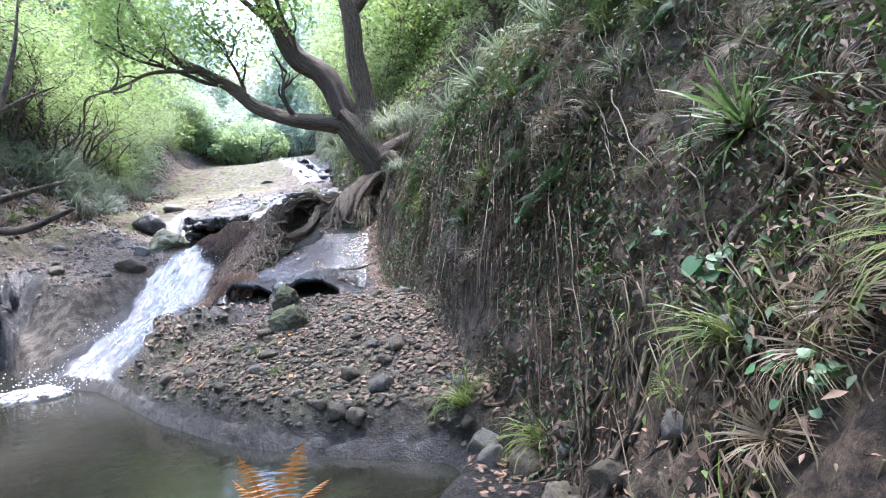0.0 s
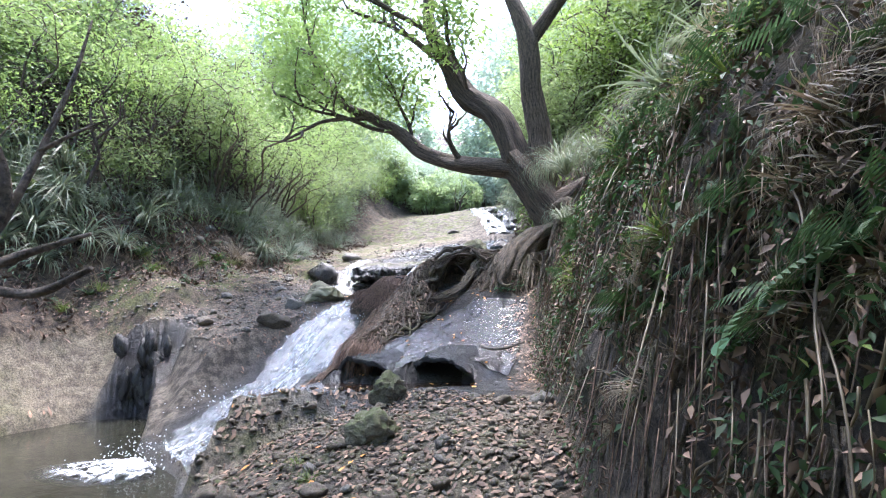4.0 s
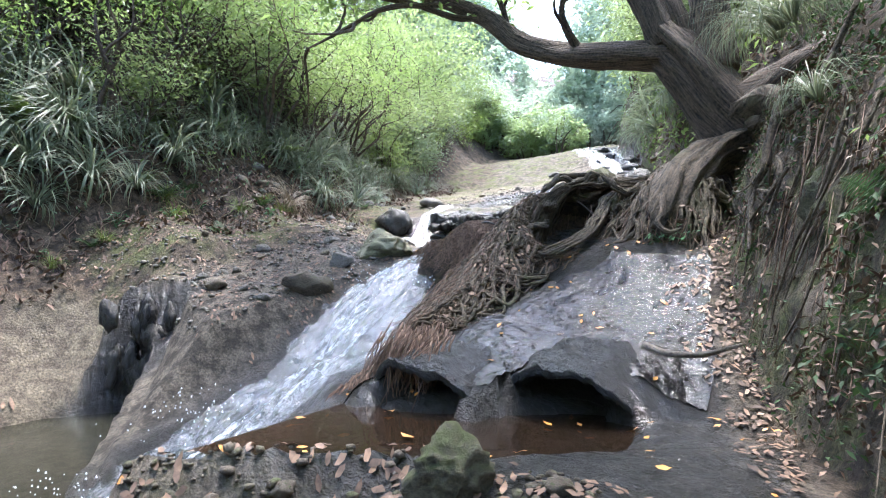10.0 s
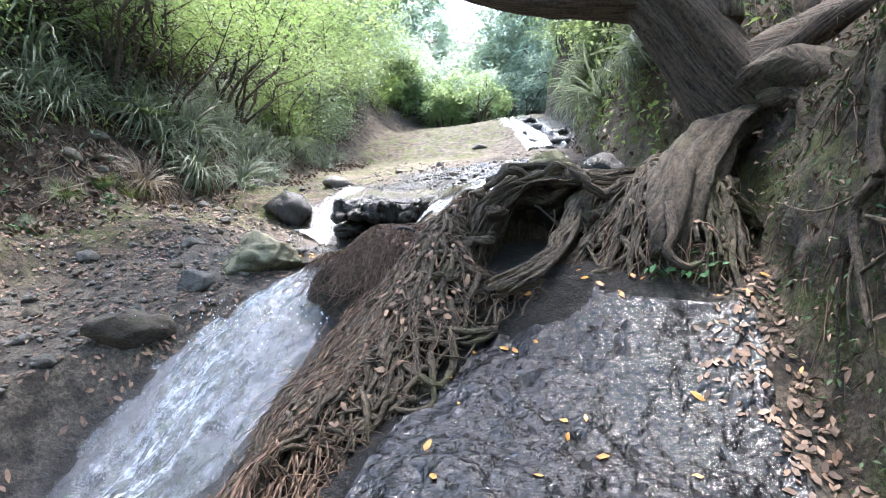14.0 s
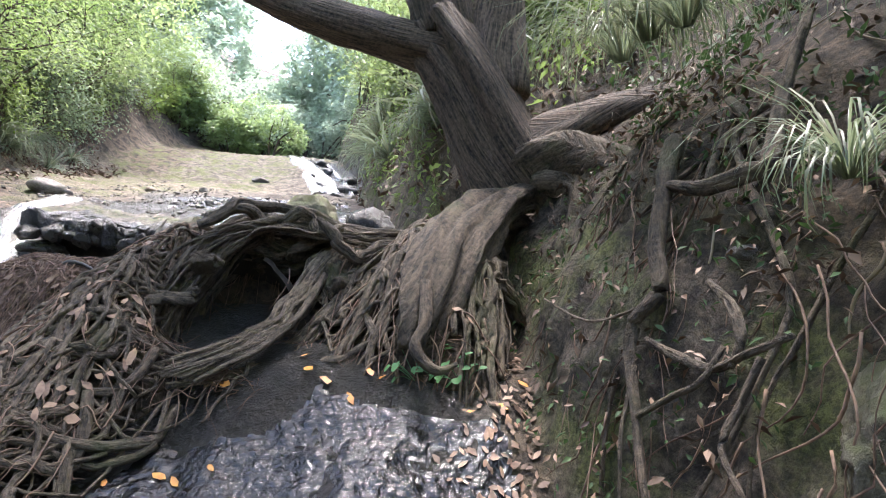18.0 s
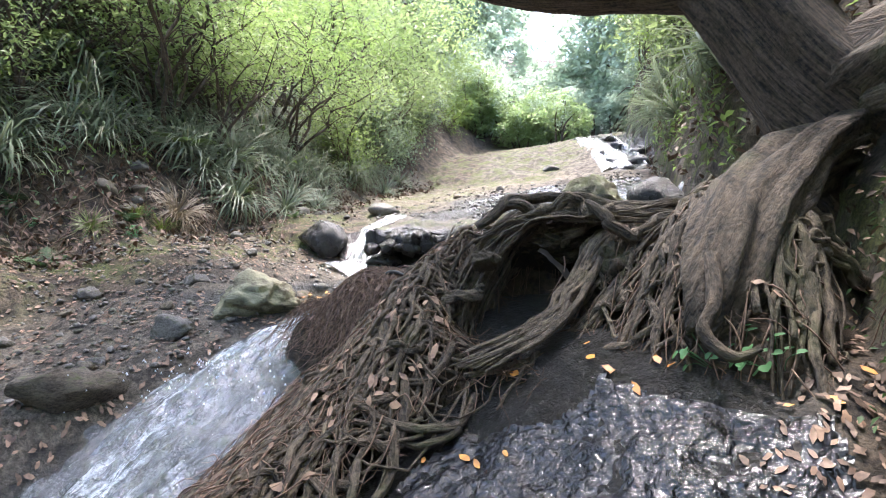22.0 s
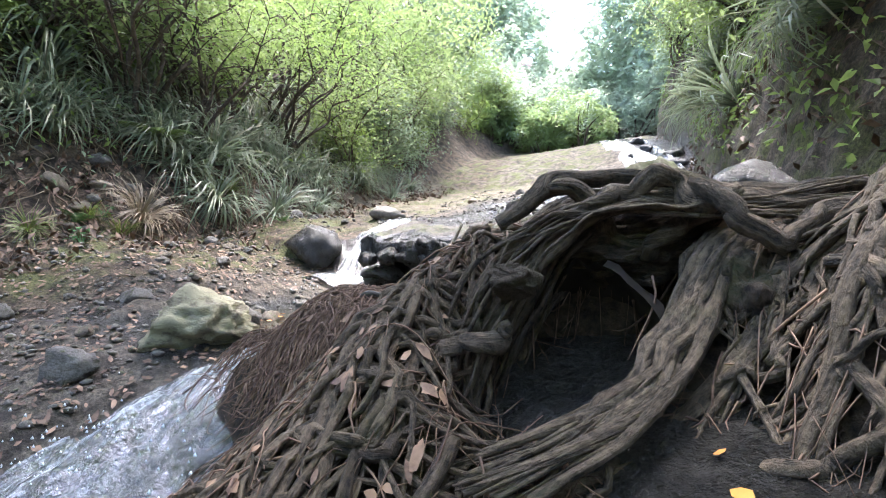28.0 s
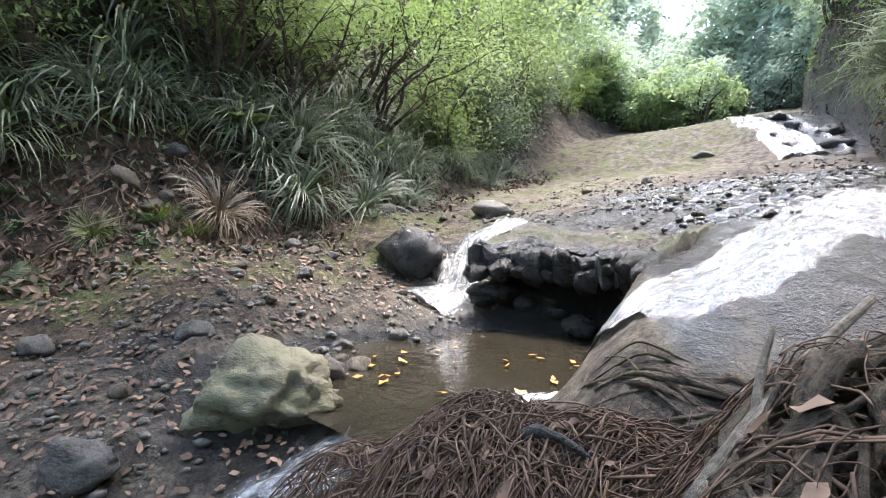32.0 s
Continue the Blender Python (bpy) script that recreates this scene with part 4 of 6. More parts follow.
pebbles("pebbles", 2600, (-3.7, 0.2), (3.4, 6.6), lambda x, y: (y > shore(x) + 0.1) & (x < foot(y)) & (y < 6.4), 41, STONE_BROWN, "small brown pebbles strewn over the slab")
pebbles("pebbles", 1800, (-8.4, -5.1), (7.4, 12.2), lambda x, y: (bed(x, y) > 1.3) & (x < -5.25), 42, STONE, "small grey pebbles strewn over the tan rock")
pebbles("pebbles", 1500, (-8.5, -4.0), (12.8, 18), lambda x, y: (y > lip(x) + 0.1) & (x < foot(y) - 0.2), 43, STONE, "gravel lying on the rock shelf")

# ---- the leaning tree ----
def empty(name, at=(0, 0, 0), label="", category="", group=""):
    ob = new(name)
    ob.location = at
    return tagged(ob, label, category, group)


TREE_AT = Vector((-1.55, 10.9, 3.4))
tree = empty("leaning_tree", TREE_AT, "old leaning tree with twisted limbs and a great skirt of roots", "tree")


def limb(name, points, radii, mat_=BARK, sides=10, knobs=0.16, seed=0, label="", per=8, flutes=0.0):
    p = np.asarray(points, float) - np.array(TREE_AT)
    return part(name, tube_mesh(name, [tube(p, radii, sides, per, knobs, seed, flutes)], mat_), tree, label)


limb("trunk", [(-1.3, 11.05, 2.9), (-1.45, 10.95, 3.35), (-1.72, 10.9, 3.75), (-2.0, 10.9, 4.2), (-2.3, 10.92, 4.6)], [0.5, 0.38, 0.29, 0.26, 0.22], BARK, 48, 0.22, 3, "thick ridged brown trunk", 16, 0.14)
limb("limb", [(-2.15, 10.9, 4.4), (-2.6, 10.88, 4.46), (-3.15, 10.88, 4.56), (-3.6, 10.9, 4.7), (-4.05, 10.9, 4.93), (-4.45, 10.9, 5.3), (-5.1, 10.9, 5.72), (-5.7, 10.9, 6.05), (-6.15, 10.9, 6.6), (-6.6, 10.9, 7.4)], [0.19, 0.15, 0.14, 0.13, 0.13, 0.12, 0.1, 0.08, 0.06, 0.03], BARK, 22, 0.2, 5, "long low limb reaching over the water")
limb("limb", [(-2.2, 10.95, 4.5), (-2.6, 11.0, 5.4), (-3.15, 11.0, 5.85), (-3.5, 11.0, 6.5), (-3.9, 11.0, 7.4), (-4.0, 11.1, 8.4)], [0.24, 0.22, 0.2, 0.17, 0.13, 0.08], BARK, 28, 0.2, 6, "heavy upper limb", 10, 0.1)
limb("limb", [(-1.8, 10.95, 4.1), (-1.85, 11.1, 4.9), (-1.98, 11.1, 5.8), (-2.03, 11.1, 6.8), (-2.4, 11.1, 7.8), (-2.9, 11.2, 8.8)], [0.24, 0.2, 0.18, 0.17, 0.1, 0.05], BARK, 24, 0.18, 7, "upright limb", 10, 0.1)
limb("limb", [(-2.03, 11.1, 6.7), (-1.6, 11.1, 7.2), (-1.15, 11.1, 7.8), (-0.9, 11.2, 8.8)], [0.14, 0.12, 0.09, 0.05], BARK, 10, 0.12, 8, "upright limb")
RB = random.Random(4)


def branch(start, way, length, radius, seed, depth=0):
    """A crooked branch with twigs; returns the places where its leaves grow."""
    p, d, r = Vector(start), Vector(way).normalized(), random.Random(seed)
    pts, ends = [tuple(p)], []
    k = 6
    for i in range(k):
        d = (d + Vector((r.uniform(-1, 1), r.uniform(-1, 1), r.uniform(-0.35, 0.9))) * 0.42).normalized()
        p = p + d * length / k
        pts.append(tuple(p))
        if depth < 1 and i > 0:
            ends += branch(p, d + Vector((r.uniform(-1, 1), r.uniform(-1, 1), r.uniform(-0.6, 0.8))), length * 0.5, radius * 0.5, seed * 7 + i, depth + 1)
    limb("branch", pts, [radius, radius * 0.8, radius * 0.55, radius * 0.25], BARK, 6, 0.1, seed, per=4)
    return ends + [pts[-1], pts[-2], pts[-3]]


tips = []
for k, (s, w, l, r) in enumerate([
        ((-4.05, 10.9, 4.93), (-0.9, -0.1, 0.5), 1.6, 0.05), ((-4.6, 10.9, 5.4), (-0.9, -0.3, 0.0), 2.2, 0.05), ((-5.1, 10.9, 5.72), (-1, -0.2, 0.0), 2.2, 0.05),
        ((-5.6, 10.9, 6.0), (-1, 0.1, 0.1), 2.4, 0.045), ((-6.15, 10.9, 6.6), (-0.6, -0.5, 0.6), 2.0, 0.04), ((-6.5, 10.9, 7.3), (-0.9, 0.2, 0.3), 2.0, 0.035),
        ((-3.2, 10.88, 4.6), (-0.6, -0.2, 0.7), 1.0, 0.06), ((-3.5, 11, 6.5), (-0.9, -0.3, 0.3), 2.6, 0.07), ((-3.8, 11, 7.2), (-0.9, -0.7, 0.5), 2.8, 0.06),
        ((-4, 11.1, 8.3), (-0.8, -0.6, 0.6), 2.6, 0.06), ((-2.4, 11.1, 7.8), (-0.5, -1.0, 0.5), 2.8, 0.06), ((-2.9, 11.2, 8.7), (0.1, -1, 0.5), 2.8, 0.05),
        ((-0.95, 11.2, 8.6), (0.5, -0.8, 0.5), 2.6, 0.05), ((-1.15, 11.1, 7.8), (0.9, -0.4, 0.3), 2.2, 0.05), ((-3.0, 11, 5.8), (-0.5, -0.8, 0.5), 1.6, 0.045)]):
    tips += branch(s, w, l, r, 20 + k)
crown_rng = np.random.default_rng(3)
c = np.repeat(np.array([t for t in tips if t[2] > 5.8]), 80, 0)
c = c + crown_rng.normal(0, 0.3, c.shape) - np.array(TREE_AT)
v, f = leaves(c, 0.12, crown_rng)
part("crown", mesh_of("crown", v, f, LEAF, False), tree, "open crown of small green leaves")

# ---- roots ----
def root_top(x, y):
    base = fall_line(np.minimum(y, 10.0)) + 0.15 * step(x, -3.75, -3.35)
    return np.maximum(base, np.where(x < -3.3, bed(x, y), 0)) + mound(x, y)


gx, gy = np.arange(-5.1, -1.35, 0.045), np.arange(7.3, 10.9, 0.045)
GX, GY = np.meshgrid(gx, gy)
GM = mound(GX, GY)
GZ = root_top(GX, GY) - 0.07 + 0.05 * rough(GX, GY, 0.2, 31)
gf = quads(len(gy), len(gx))
GZ = GZ - 0.3 * step(0.15 - GM, 0, 0.12)
gf = gf[GM.ravel()[gf].max(1) > 0.02]
part("root_mat", mesh_of("root_mat", np.stack([GX, GY, GZ], -1).reshape(-1, 3) - np.array(TREE_AT), gf, ROOT_EARTH), tree, "matted earth and fine roots")


def in_hollow(points):
    return any(((x + 2.92) / 0.25) ** 2 + ((y - 9.66) / 0.28) ** 2 < 1 and z < 2.7 for x, y, z in points)


def creeping(start, goal, n=9, wander=0.12, lift=0.02, seed=0):
    """A root that creeps over the mat from start to goal in the plan."""
    r = random.Random(seed)
    (ax, ay), (bx, by) = start, goal
    ph, fr = r.uniform(0, 6), r.uniform(1.5, 3.5)
    pts = []
    for i in range(n):
        u = i / (n - 1)
        s = math.sin(ph + fr * 2 * math.pi * u * 0.6) * wander * math.sin(math.pi * min(1, u * 1.2 + 0.1))
        x, y = ax + (bx - ax) * u + s + r.uniform(-1, 1) * wander * 0.25, ay + (by - ay) * u - 0.5 * s + r.uniform(-1, 1) * wander * 0.2
        pts.append((x, y, float(root_top(x, y)) + lift + r.uniform(-0.02, 0.02)))
    return pts


def crooked(points, amount, seed):
    """The same line with small kinks along it."""
    g = np.random.default_rng(seed)
    line = spline(points, 3)
    n = len(line)
    kink = amount * g.normal(0, 1, (n, 3)) * np.sin(np.linspace(0.3, math.pi - 0.3, n))[:, None]
    return line + kink


RR = random.Random(12)
for k in range(12):       # dark blocks along the lip over the upper pool
    x = RR.uniform(-6.5, -4.7)
    s = RR.uniform(0.25, 0.6)
    stone("boulder", x, float(lip(x)) + RR.uniform(-0.16, 0.08), (s, s * 0.7, s * 0.5), STONE_WET, "wet black block of the overhanging rock lip", RR.uniform(0, 360), 0.5, k, z=RR.uniform(2.25, 2.6), group="blocks of the lip", category="boulder")
def overhang(x0, x1, front, back, crest, rise, seed, thick=0.03, edge=None, wet=1.0, moss=0.0, label="wet black rock ledge over a dark hollow"):
    """A shelf of wet rock that roofs a hollow: arched front edge, running back into the slab."""
    u, v = np.meshgrid(np.linspace(-1, 1, 64), np.linspace(0, 1, 44))
    x = 0.5 * (x0 + x1) + 0.5 * (x1 - x0) * u
    front = front + 0.1 * u**2 if edge is None else edge(x)
    back = back if edge is None else edge(x) + back
    y = front + (back - front) * v + (0.03 if edge is None else 0.12 * (1 - v)) * rough(x, v, 0.15, seed, 4, 0.65)
    if edge is not None:
        y = y + 0.09 * (1 - v) ** 2 * rough(x, 3 * v, 0.1, seed + 9, 4, 0.65)
    top = crest + rise * (y - front) - 0.16 * np.abs(u) ** 3 * (edge is None) + (0.07 if edge is None else 0.12) * rough(x, y, 0.2 if edge is None else 0.45, seed + 1, 6, 0.68) - 0.1 * (1 - v) ** 6 * (edge is not None)
    top = top + 0.015 * rough(x, y, 0.06, seed + 5, 3, 0.6)
    low = top - thick * (0.7 + 0.6 * rough(x, y, 0.3, seed + 3, 3)) - 0.07 * np.sin(math.pi * np.clip(v * 0.9 + 0.1, 0, 1)) - (0.03 if edge is None else 0.14) * np.abs(rough(x, y, 0.1 if edge is None else 0.18, seed + 2, 4))
    grid = np.vstack([np.stack([x, y, top], -1).reshape(-1, 3), np.stack([x, y + 0.02, low], -1).reshape(-1, 3)])
    n = 64 * 44
    rim = np.concatenate([np.arange(63), 63 + 64 * np.arange(43), 64 * 43 + np.arange(63, 0, -1), 64 * np.arange(43, 0, -1)])
    nxt = np.roll(rim, -1)
    f = np.vstack([quads(44, 64), quads(44, 64)[:, ::-1] + n, np.stack([rim, rim + n, nxt + n, nxt], -1)])
    return part("rock_ledge", mesh_of("rock_ledge", grid, f, GROUND, masks={"wet": np.concatenate([(wet * np.where(v < 0.12, 1.0, 0.25 + 0.75 * (edge is None))).ravel(), np.full(n, wet)]), "rock": np.ones(2 * n), "sand": np.zeros(2 * n), "moss": np.full(2 * n, moss)}), None, label, category="rock", group="ledges of the wet step")


overhang(-6.35, -4.55, 0.0, 1.5, 2.98, 0.12, 58, 0.22, lambda x: lip(x) - 0.3, 1.0, 0.8, "broad rock shelf jutting over the dark upper pool")
for k in range(18):       # broken blocks along the shelf's front
    x = -6.3 + 1.75 * (k + RR.uniform(0, 1)) / 18
    s = RR.uniform(0.2, 0.42)
    stone("boulder", x, float(lip(x)) - 0.24 + RR.uniform(-0.06, 0.06), (s, s * 0.7, s * 0.7), STONE_WET, "wet black block of the overhanging rock lip", RR.uniform(0, 360), 0.5, k, z=RR.uniform(2.66, 2.86), group="blocks of the lip", category="boulder")
overhang(-3.2, -2.5, 6.98, 7.62, 1.5, 0.12, 51)
overhang(-2.45, -1.72, 7.26, 7.9, 1.52, 0.16, 55)
for k in range(230):      # the tail that runs down beside the chute
    y0 = RR.uniform(8.3, 10.1)
    x0 = np.interp(y0, [8.3, 9.7, 10.1], [-3.5, -3.1, -2.9]) + RR.uniform(-0.4, 0.4)
    y1 = max(7.4, y0 - RR.uniform(0.7, 1.6))
    x1 = np.interp(y1, [7.4, 8.2, 9.2], [-3.4, -3.6, -3.6]) + RR.uniform(-0.3, 0.3)
    r = RR.choice((0.005, 0.007, 0.009, 0.012, 0.016, 0.022))
    line = creeping((x0, y0), (x1, y1), 9, 0.16, 0.01, k)
    if in_hollow(line):
        continue
    limb("root", crooked(line, 0.012, k), [r, r * 0.9, r * 0.7, r * 0.35], ROOT, 6, 0.2, k, per=1)
for k in range(60):       # thicker ones from the trunk over the knee and the saddle
    a = RR.uniform(0, 1)
    x0, y0 = -1.45 - 0.5 * a + RR.uniform(-0.1, 0.1), 10.75 - 0.25 * RR.uniform(0, 1)
    if k < 34:
        x1, y1 = RR.uniform(-2.25, -1.55), RR.uniform(9.15, 9.5)
    else:
        x1, y1 = RR.uniform(-3.2, -2.3), RR.uniform(9.1, 9.75)
    r = RR.choice((0.008, 0.012, 0.016, 0.024, 0.036))
    line = creeping((x0, y0), (x1, y1), 9, 0.12, 0.02, 200 + k)
    if in_hollow(line):
        continue
    limb("root", crooked(line, 0.012, k), [r * 1.3, r, r * 0.8, r * 0.4], ROOT, 8, 0.25, k, per=2)
for k in range(16):       # from the stump towards the upper pool
    a = RR.uniform(0, 1)
    r = RR.choice((0.007, 0.01, 0.014, 0.02))
    limb("root", creeping((-3.1 - 0.2 * a, 9.9 + 0.55 * RR.uniform(0, 1)), (-4.0 - 0.25 * RR.uniform(0, 1), 9.9 + 0.75 * a), 8, 0.12, 0.01, 800 + k), [r, r, r * 0.8, r * 0.35], ROOT, 6, 0.2, k, per=3)
for k in range(200):      # middling roots all over the mat, running downhill
    x0, y0 = RR.uniform(-3.3, -1.6), RR.uniform(9.4, 10.4)
    x1, y1 = x0 + RR.uniform(-0.7, 0.15), y0 - RR.uniform(0.4, 0.9)
    if mound(x0, y0) < 0.12 or mound(x1, y1) < 0.03:
        continue
    r = RR.choice((0.005, 0.008, 0.011, 0.016, 0.022))
    line = creeping((x0, y0), (x1, y1), 9, 0.14, 0.015, 400 + k)
    if in_hollow(line):
        continue
    limb("root", crooked(line, 0.014, k), [r, r, r * 0.8, r * 0.35], ROOT, 7, 0.2, k, per=2)
limb("root", [(-1.5, 10.8, 3.3), (-1.7, 10.35, 3.14), (-1.83, 10.0, 2.96), (-1.93, 9.68, 2.76), (-1.98, 9.45, 2.53), (-2.0, 9.32, 2.35)], [0.17, 0.16, 0.17, 0.17, 0.14, 0.07], ROOT, 44, 0.3, 77, "thick pale knee of root", 12, 0.2)
limb("root", [(-1.98, 9.36, 2.66), (-1.95, 9.2, 2.5), (-1.97, 9.12, 2.4), (-1.88, 9.1, 2.33), (-1.8, 9.14, 2.36)], [0.03, 0.028, 0.025, 0.02, 0.01], ROOT, 8, 0.1, 78, "hooked hanging root")
# buttresses and roots that run from the trunk into and down the bank
for k, (pts, r) in enumerate((
        ([(-1.5, 10.8, 3.55), (-1.25, 10.45, 3.6), (-1.12, 10.1, 3.5), (-1.02, 9.7, 3.38), (-0.98, 9.4, 3.34), (-1.0, 9.12, 3.3)], [0.2, 0.16, 0.12, 0.08, 0.06, 0.045]),
        ([(-1.0, 9.42, 3.16), (-0.85, 9.3, 3.2), (-0.7, 9.15, 3.28), (-0.62, 9.1, 3.34)], [0.05, 0.055, 0.05, 0.05]),
        ([(-1.45, 10.8, 3.7), (-1.15, 10.6, 3.85), (-0.85, 10.4, 3.95), (-0.5, 10.2, 4.0), (0.0, 10.1, 4.1)], [0.2, 0.15, 0.11, 0.08, 0.05]),
        ([(-1.4, 10.75, 3.5), (-1.2, 10.35, 3.4), (-1.15, 10.0, 3.2), (-1.25, 9.7, 2.95), (-1.3, 9.5, 2.6)], [0.14, 0.1, 0.08, 0.05, 0.03]),
        ([(-1.07, 9.09, 3.33), (-1.14, 8.95, 3.13), (-1.19, 8.81, 2.89), (-1.20, 8.71, 2.73), (-1.26, 8.73, 2.62), (-1.28, 8.68, 2.5), (-1.28, 8.58, 2.38), (-1.28, 8.50, 2.27), (-1.28, 8.41, 2.17)], [0.05, 0.042, 0.038, 0.034, 0.03, 0.024, 0.02, 0.017, 0.012]),
        ([(-1.13, 8.91, 3.11), (-1.07, 8.75, 3.08), (-1.00, 8.64, 3.11), (-0.94, 8.63, 3.16), (-0.82, 8.81, 3.46), (-0.69, 8.95, 3.8)], [0.03, 0.036, 0.038, 0.036, 0.03, 0.025]),
        ([(-1.24, 8.66, 2.57), (-1.19, 8.52, 2.54), (-1.15, 8.41, 2.53), (-1.11, 8.33, 2.58), (-1.06, 8.23, 2.64)], [0.016, 0.018, 0.016, 0.014, 0.01]),
        ([(-1.13, 8.53, 2.76), (-1.11, 8.43, 2.7), (-1.11, 8.36, 2.62), (-1.13, 8.36, 2.54)], [0.012, 0.02, 0.018, 0.01]),
        ([(-1.28, 8.55, 2.36), (-1.22, 8.47, 2.44), (-1.18, 8.41, 2.49), (-1.13, 8.40, 2.59)], [0.011, 0.012, 0.012, 0.01]),
        ([(-1.27, 8.65, 2.49), (-1.31, 8.58, 2.31), (-1.32, 8.50, 2.13)], [0.011, 0.009, 0.006]),
        ([(-1.10, 8.28, 2.58), (-1.14, 8.28, 2.46), (-1.17, 8.28, 2.36), (-1.16, 8.18, 2.28)], [0.014, 0.013, 0.012, 0.008]),
        ([(-1.20, 8.70, 2.71), (-1.28, 8.79, 2.64), (-1.37, 8.95, 2.6), (-1.46, 9.37, 2.66)], [0.009, 0.008, 0.007, 0.004]))):
    limb("root", pts, [w * (0.72 if k > 3 else 1.0) for w in r], ROOT if k != 2 else BARK, 14, 0.25, 90 + k, "root running down the soil bank", 8, 0.08)
# the stump's matted head, which roofs the hollow, and the shoulder of earth beside it
for k, (at, size, turn) in enumerate((((-2.86, 9.95, 2.76), (0.86, 0.6, 0.34), (10, -8, 25)), ((-3.24, 9.62, 2.45), (0.28, 0.42, 0.62), (0, 12, 10)), ((-2.52, 9.88, 2.55), (0.5, 0.55, 0.6), (0, -15, 0)), ((-3.06, 9.5, 2.63), (0.2, 0.16, 0.15), (15, 20, 30)))):
    head = part("stump_head", boulder_mesh("stump_head", ROOT_EARTH if k < 3 else ROOT, 140 + k, 0.6, 5, 0.5), tree, "dark matted earth and wood of the hollow stump")
    head.matrix_world = pose(at[0] - TREE_AT[0], at[1] - TREE_AT[1], at[2] - TREE_AT[2], *turn) @ Matrix.Diagonal((*size, 1))
for k in range(66):       # thin roots netted over the stump's head
    a, b = RR.uniform(0, 1), RR.uniform(0, 1)
    r = RR.choice((0.004, 0.006, 0.008, 0.011, 0.015, 0.02))
    x0, x1 = -3.3 + 0.25 * a, -2.2 - 0.2 * b
    y0 = 9.42 + 0.3 * b
    if k < 40:
        pts = [(x0 - 0.06, y0 - 0.05, 2.1 + 0.2 * a), (x0, y0 + 0.05, 2.5), (x0 + 0.12, y0 + 0.15, 2.72 + 0.1 * b), (-2.9 + 0.15 * a, 9.65 + 0.35 * b, 2.84 + 0.1 * b), (-2.55, 9.8 + 0.35 * b, 2.82 + 0.06 * a), (x1, 10.05 + 0.3 * b, 2.78 + 0.2 * a)]
    else:
        pts = [(x1, 10.15, 2.85), (-2.45 - 0.15 * a, 9.85, 2.76), (-2.55 - 0.1 * b, 9.6, 2.52), (-2.6 - 0.15 * a, 9.4, 2.34), (-2.8 - 0.3 * b, 9.1 + 0.1 * a, 2.16)]
    limb("root", crooked(pts, 0.009, 600 + k), [r, r * 1.1, r, r * 0.5], ROOT, 6, 0.25, 600 + k, per=2)
for k, pts in enumerate((      # the gnarled loops on top
        [(-3.2, 9.75, 2.86), (-3.0, 9.72, 2.93), (-2.88, 9.78, 2.86), (-2.84, 9.8, 2.76), (-2.74, 9.82, 2.72), (-2.66, 9.86, 2.8), (-2.5, 9.95, 2.88), (-2.2, 10.15, 2.86)],
        [(-3.15, 9.6, 2.8), (-3.02, 9.75, 2.95), (-2.8, 9.95, 2.97), (-2.5, 10.1, 2.92), (-2.15, 10.3, 2.95)],
        [(-2.95, 9.7, 2.82), (-2.82, 9.72, 2.9), (-2.7, 9.78, 2.94), (-2.6, 9.8, 2.86), (-2.5, 9.86, 2.9)],
        [(-2.62, 9.8, 2.92), (-2.5, 9.75, 2.84), (-2.42, 9.8, 2.76), (-2.3, 9.95, 2.82), (-2.1, 10.2, 2.92)],
        [(-3.3, 9.5, 2.2), (-3.27, 9.43, 2.36), (-3.2, 9.4, 2.43), (-3.1, 9.44, 2.45), (-3.05, 9.5, 2.5)])):
    limb("root", crooked(pts, 0.012, 760 + k), [0.024, 0.032, 0.03, 0.026, 0.034, 0.02], ROOT, 10, 0.25, 760 + k, "gnarled looping root on the stump", 3)
dangle = []
for k in range(560):      # rootlets hanging into the hollow and off the tail's end
    if k < 4:
        x, y = RR.uniform(-3.3, -2.2), RR.uniform(9.62, 9.95)
        z, l = RR.uniform(2.6, 2.92), RR.uniform(0.15, 0.5)
    elif k > 380:
        x, y = RR.uniform(-3.25, -2.8), RR.uniform(7.15, 7.5)
        z, l = RR.uniform(1.5, 1.7), RR.uniform(0.2, 0.42)
    else:
        x, y = RR.uniform(-3.75, -3.05), RR.uniform(7.3, 7.9)
        z, l = float(root_top(x, y)) + 0.04, RR.uniform(0.2, 0.5)
    p = [(x, y, z), (x + RR.uniform(-0.05, 0.05), y - RR.uniform(0.04, 0.14), z - l * 0.35), (x + RR.uniform(-0.09, 0.09), y - RR.uniform(0.05, 0.22), z - l)]
    dangle.append(tube(np.array(p) - np.array(TREE_AT), [0.0045, 0.004, 0.0015], 4, 3, 0.1, k))
part("rootlets", tube_mesh("rootlets", dangle, ROOTLET), tree, "fine hanging rootlets", kind="stuff")
mat = []
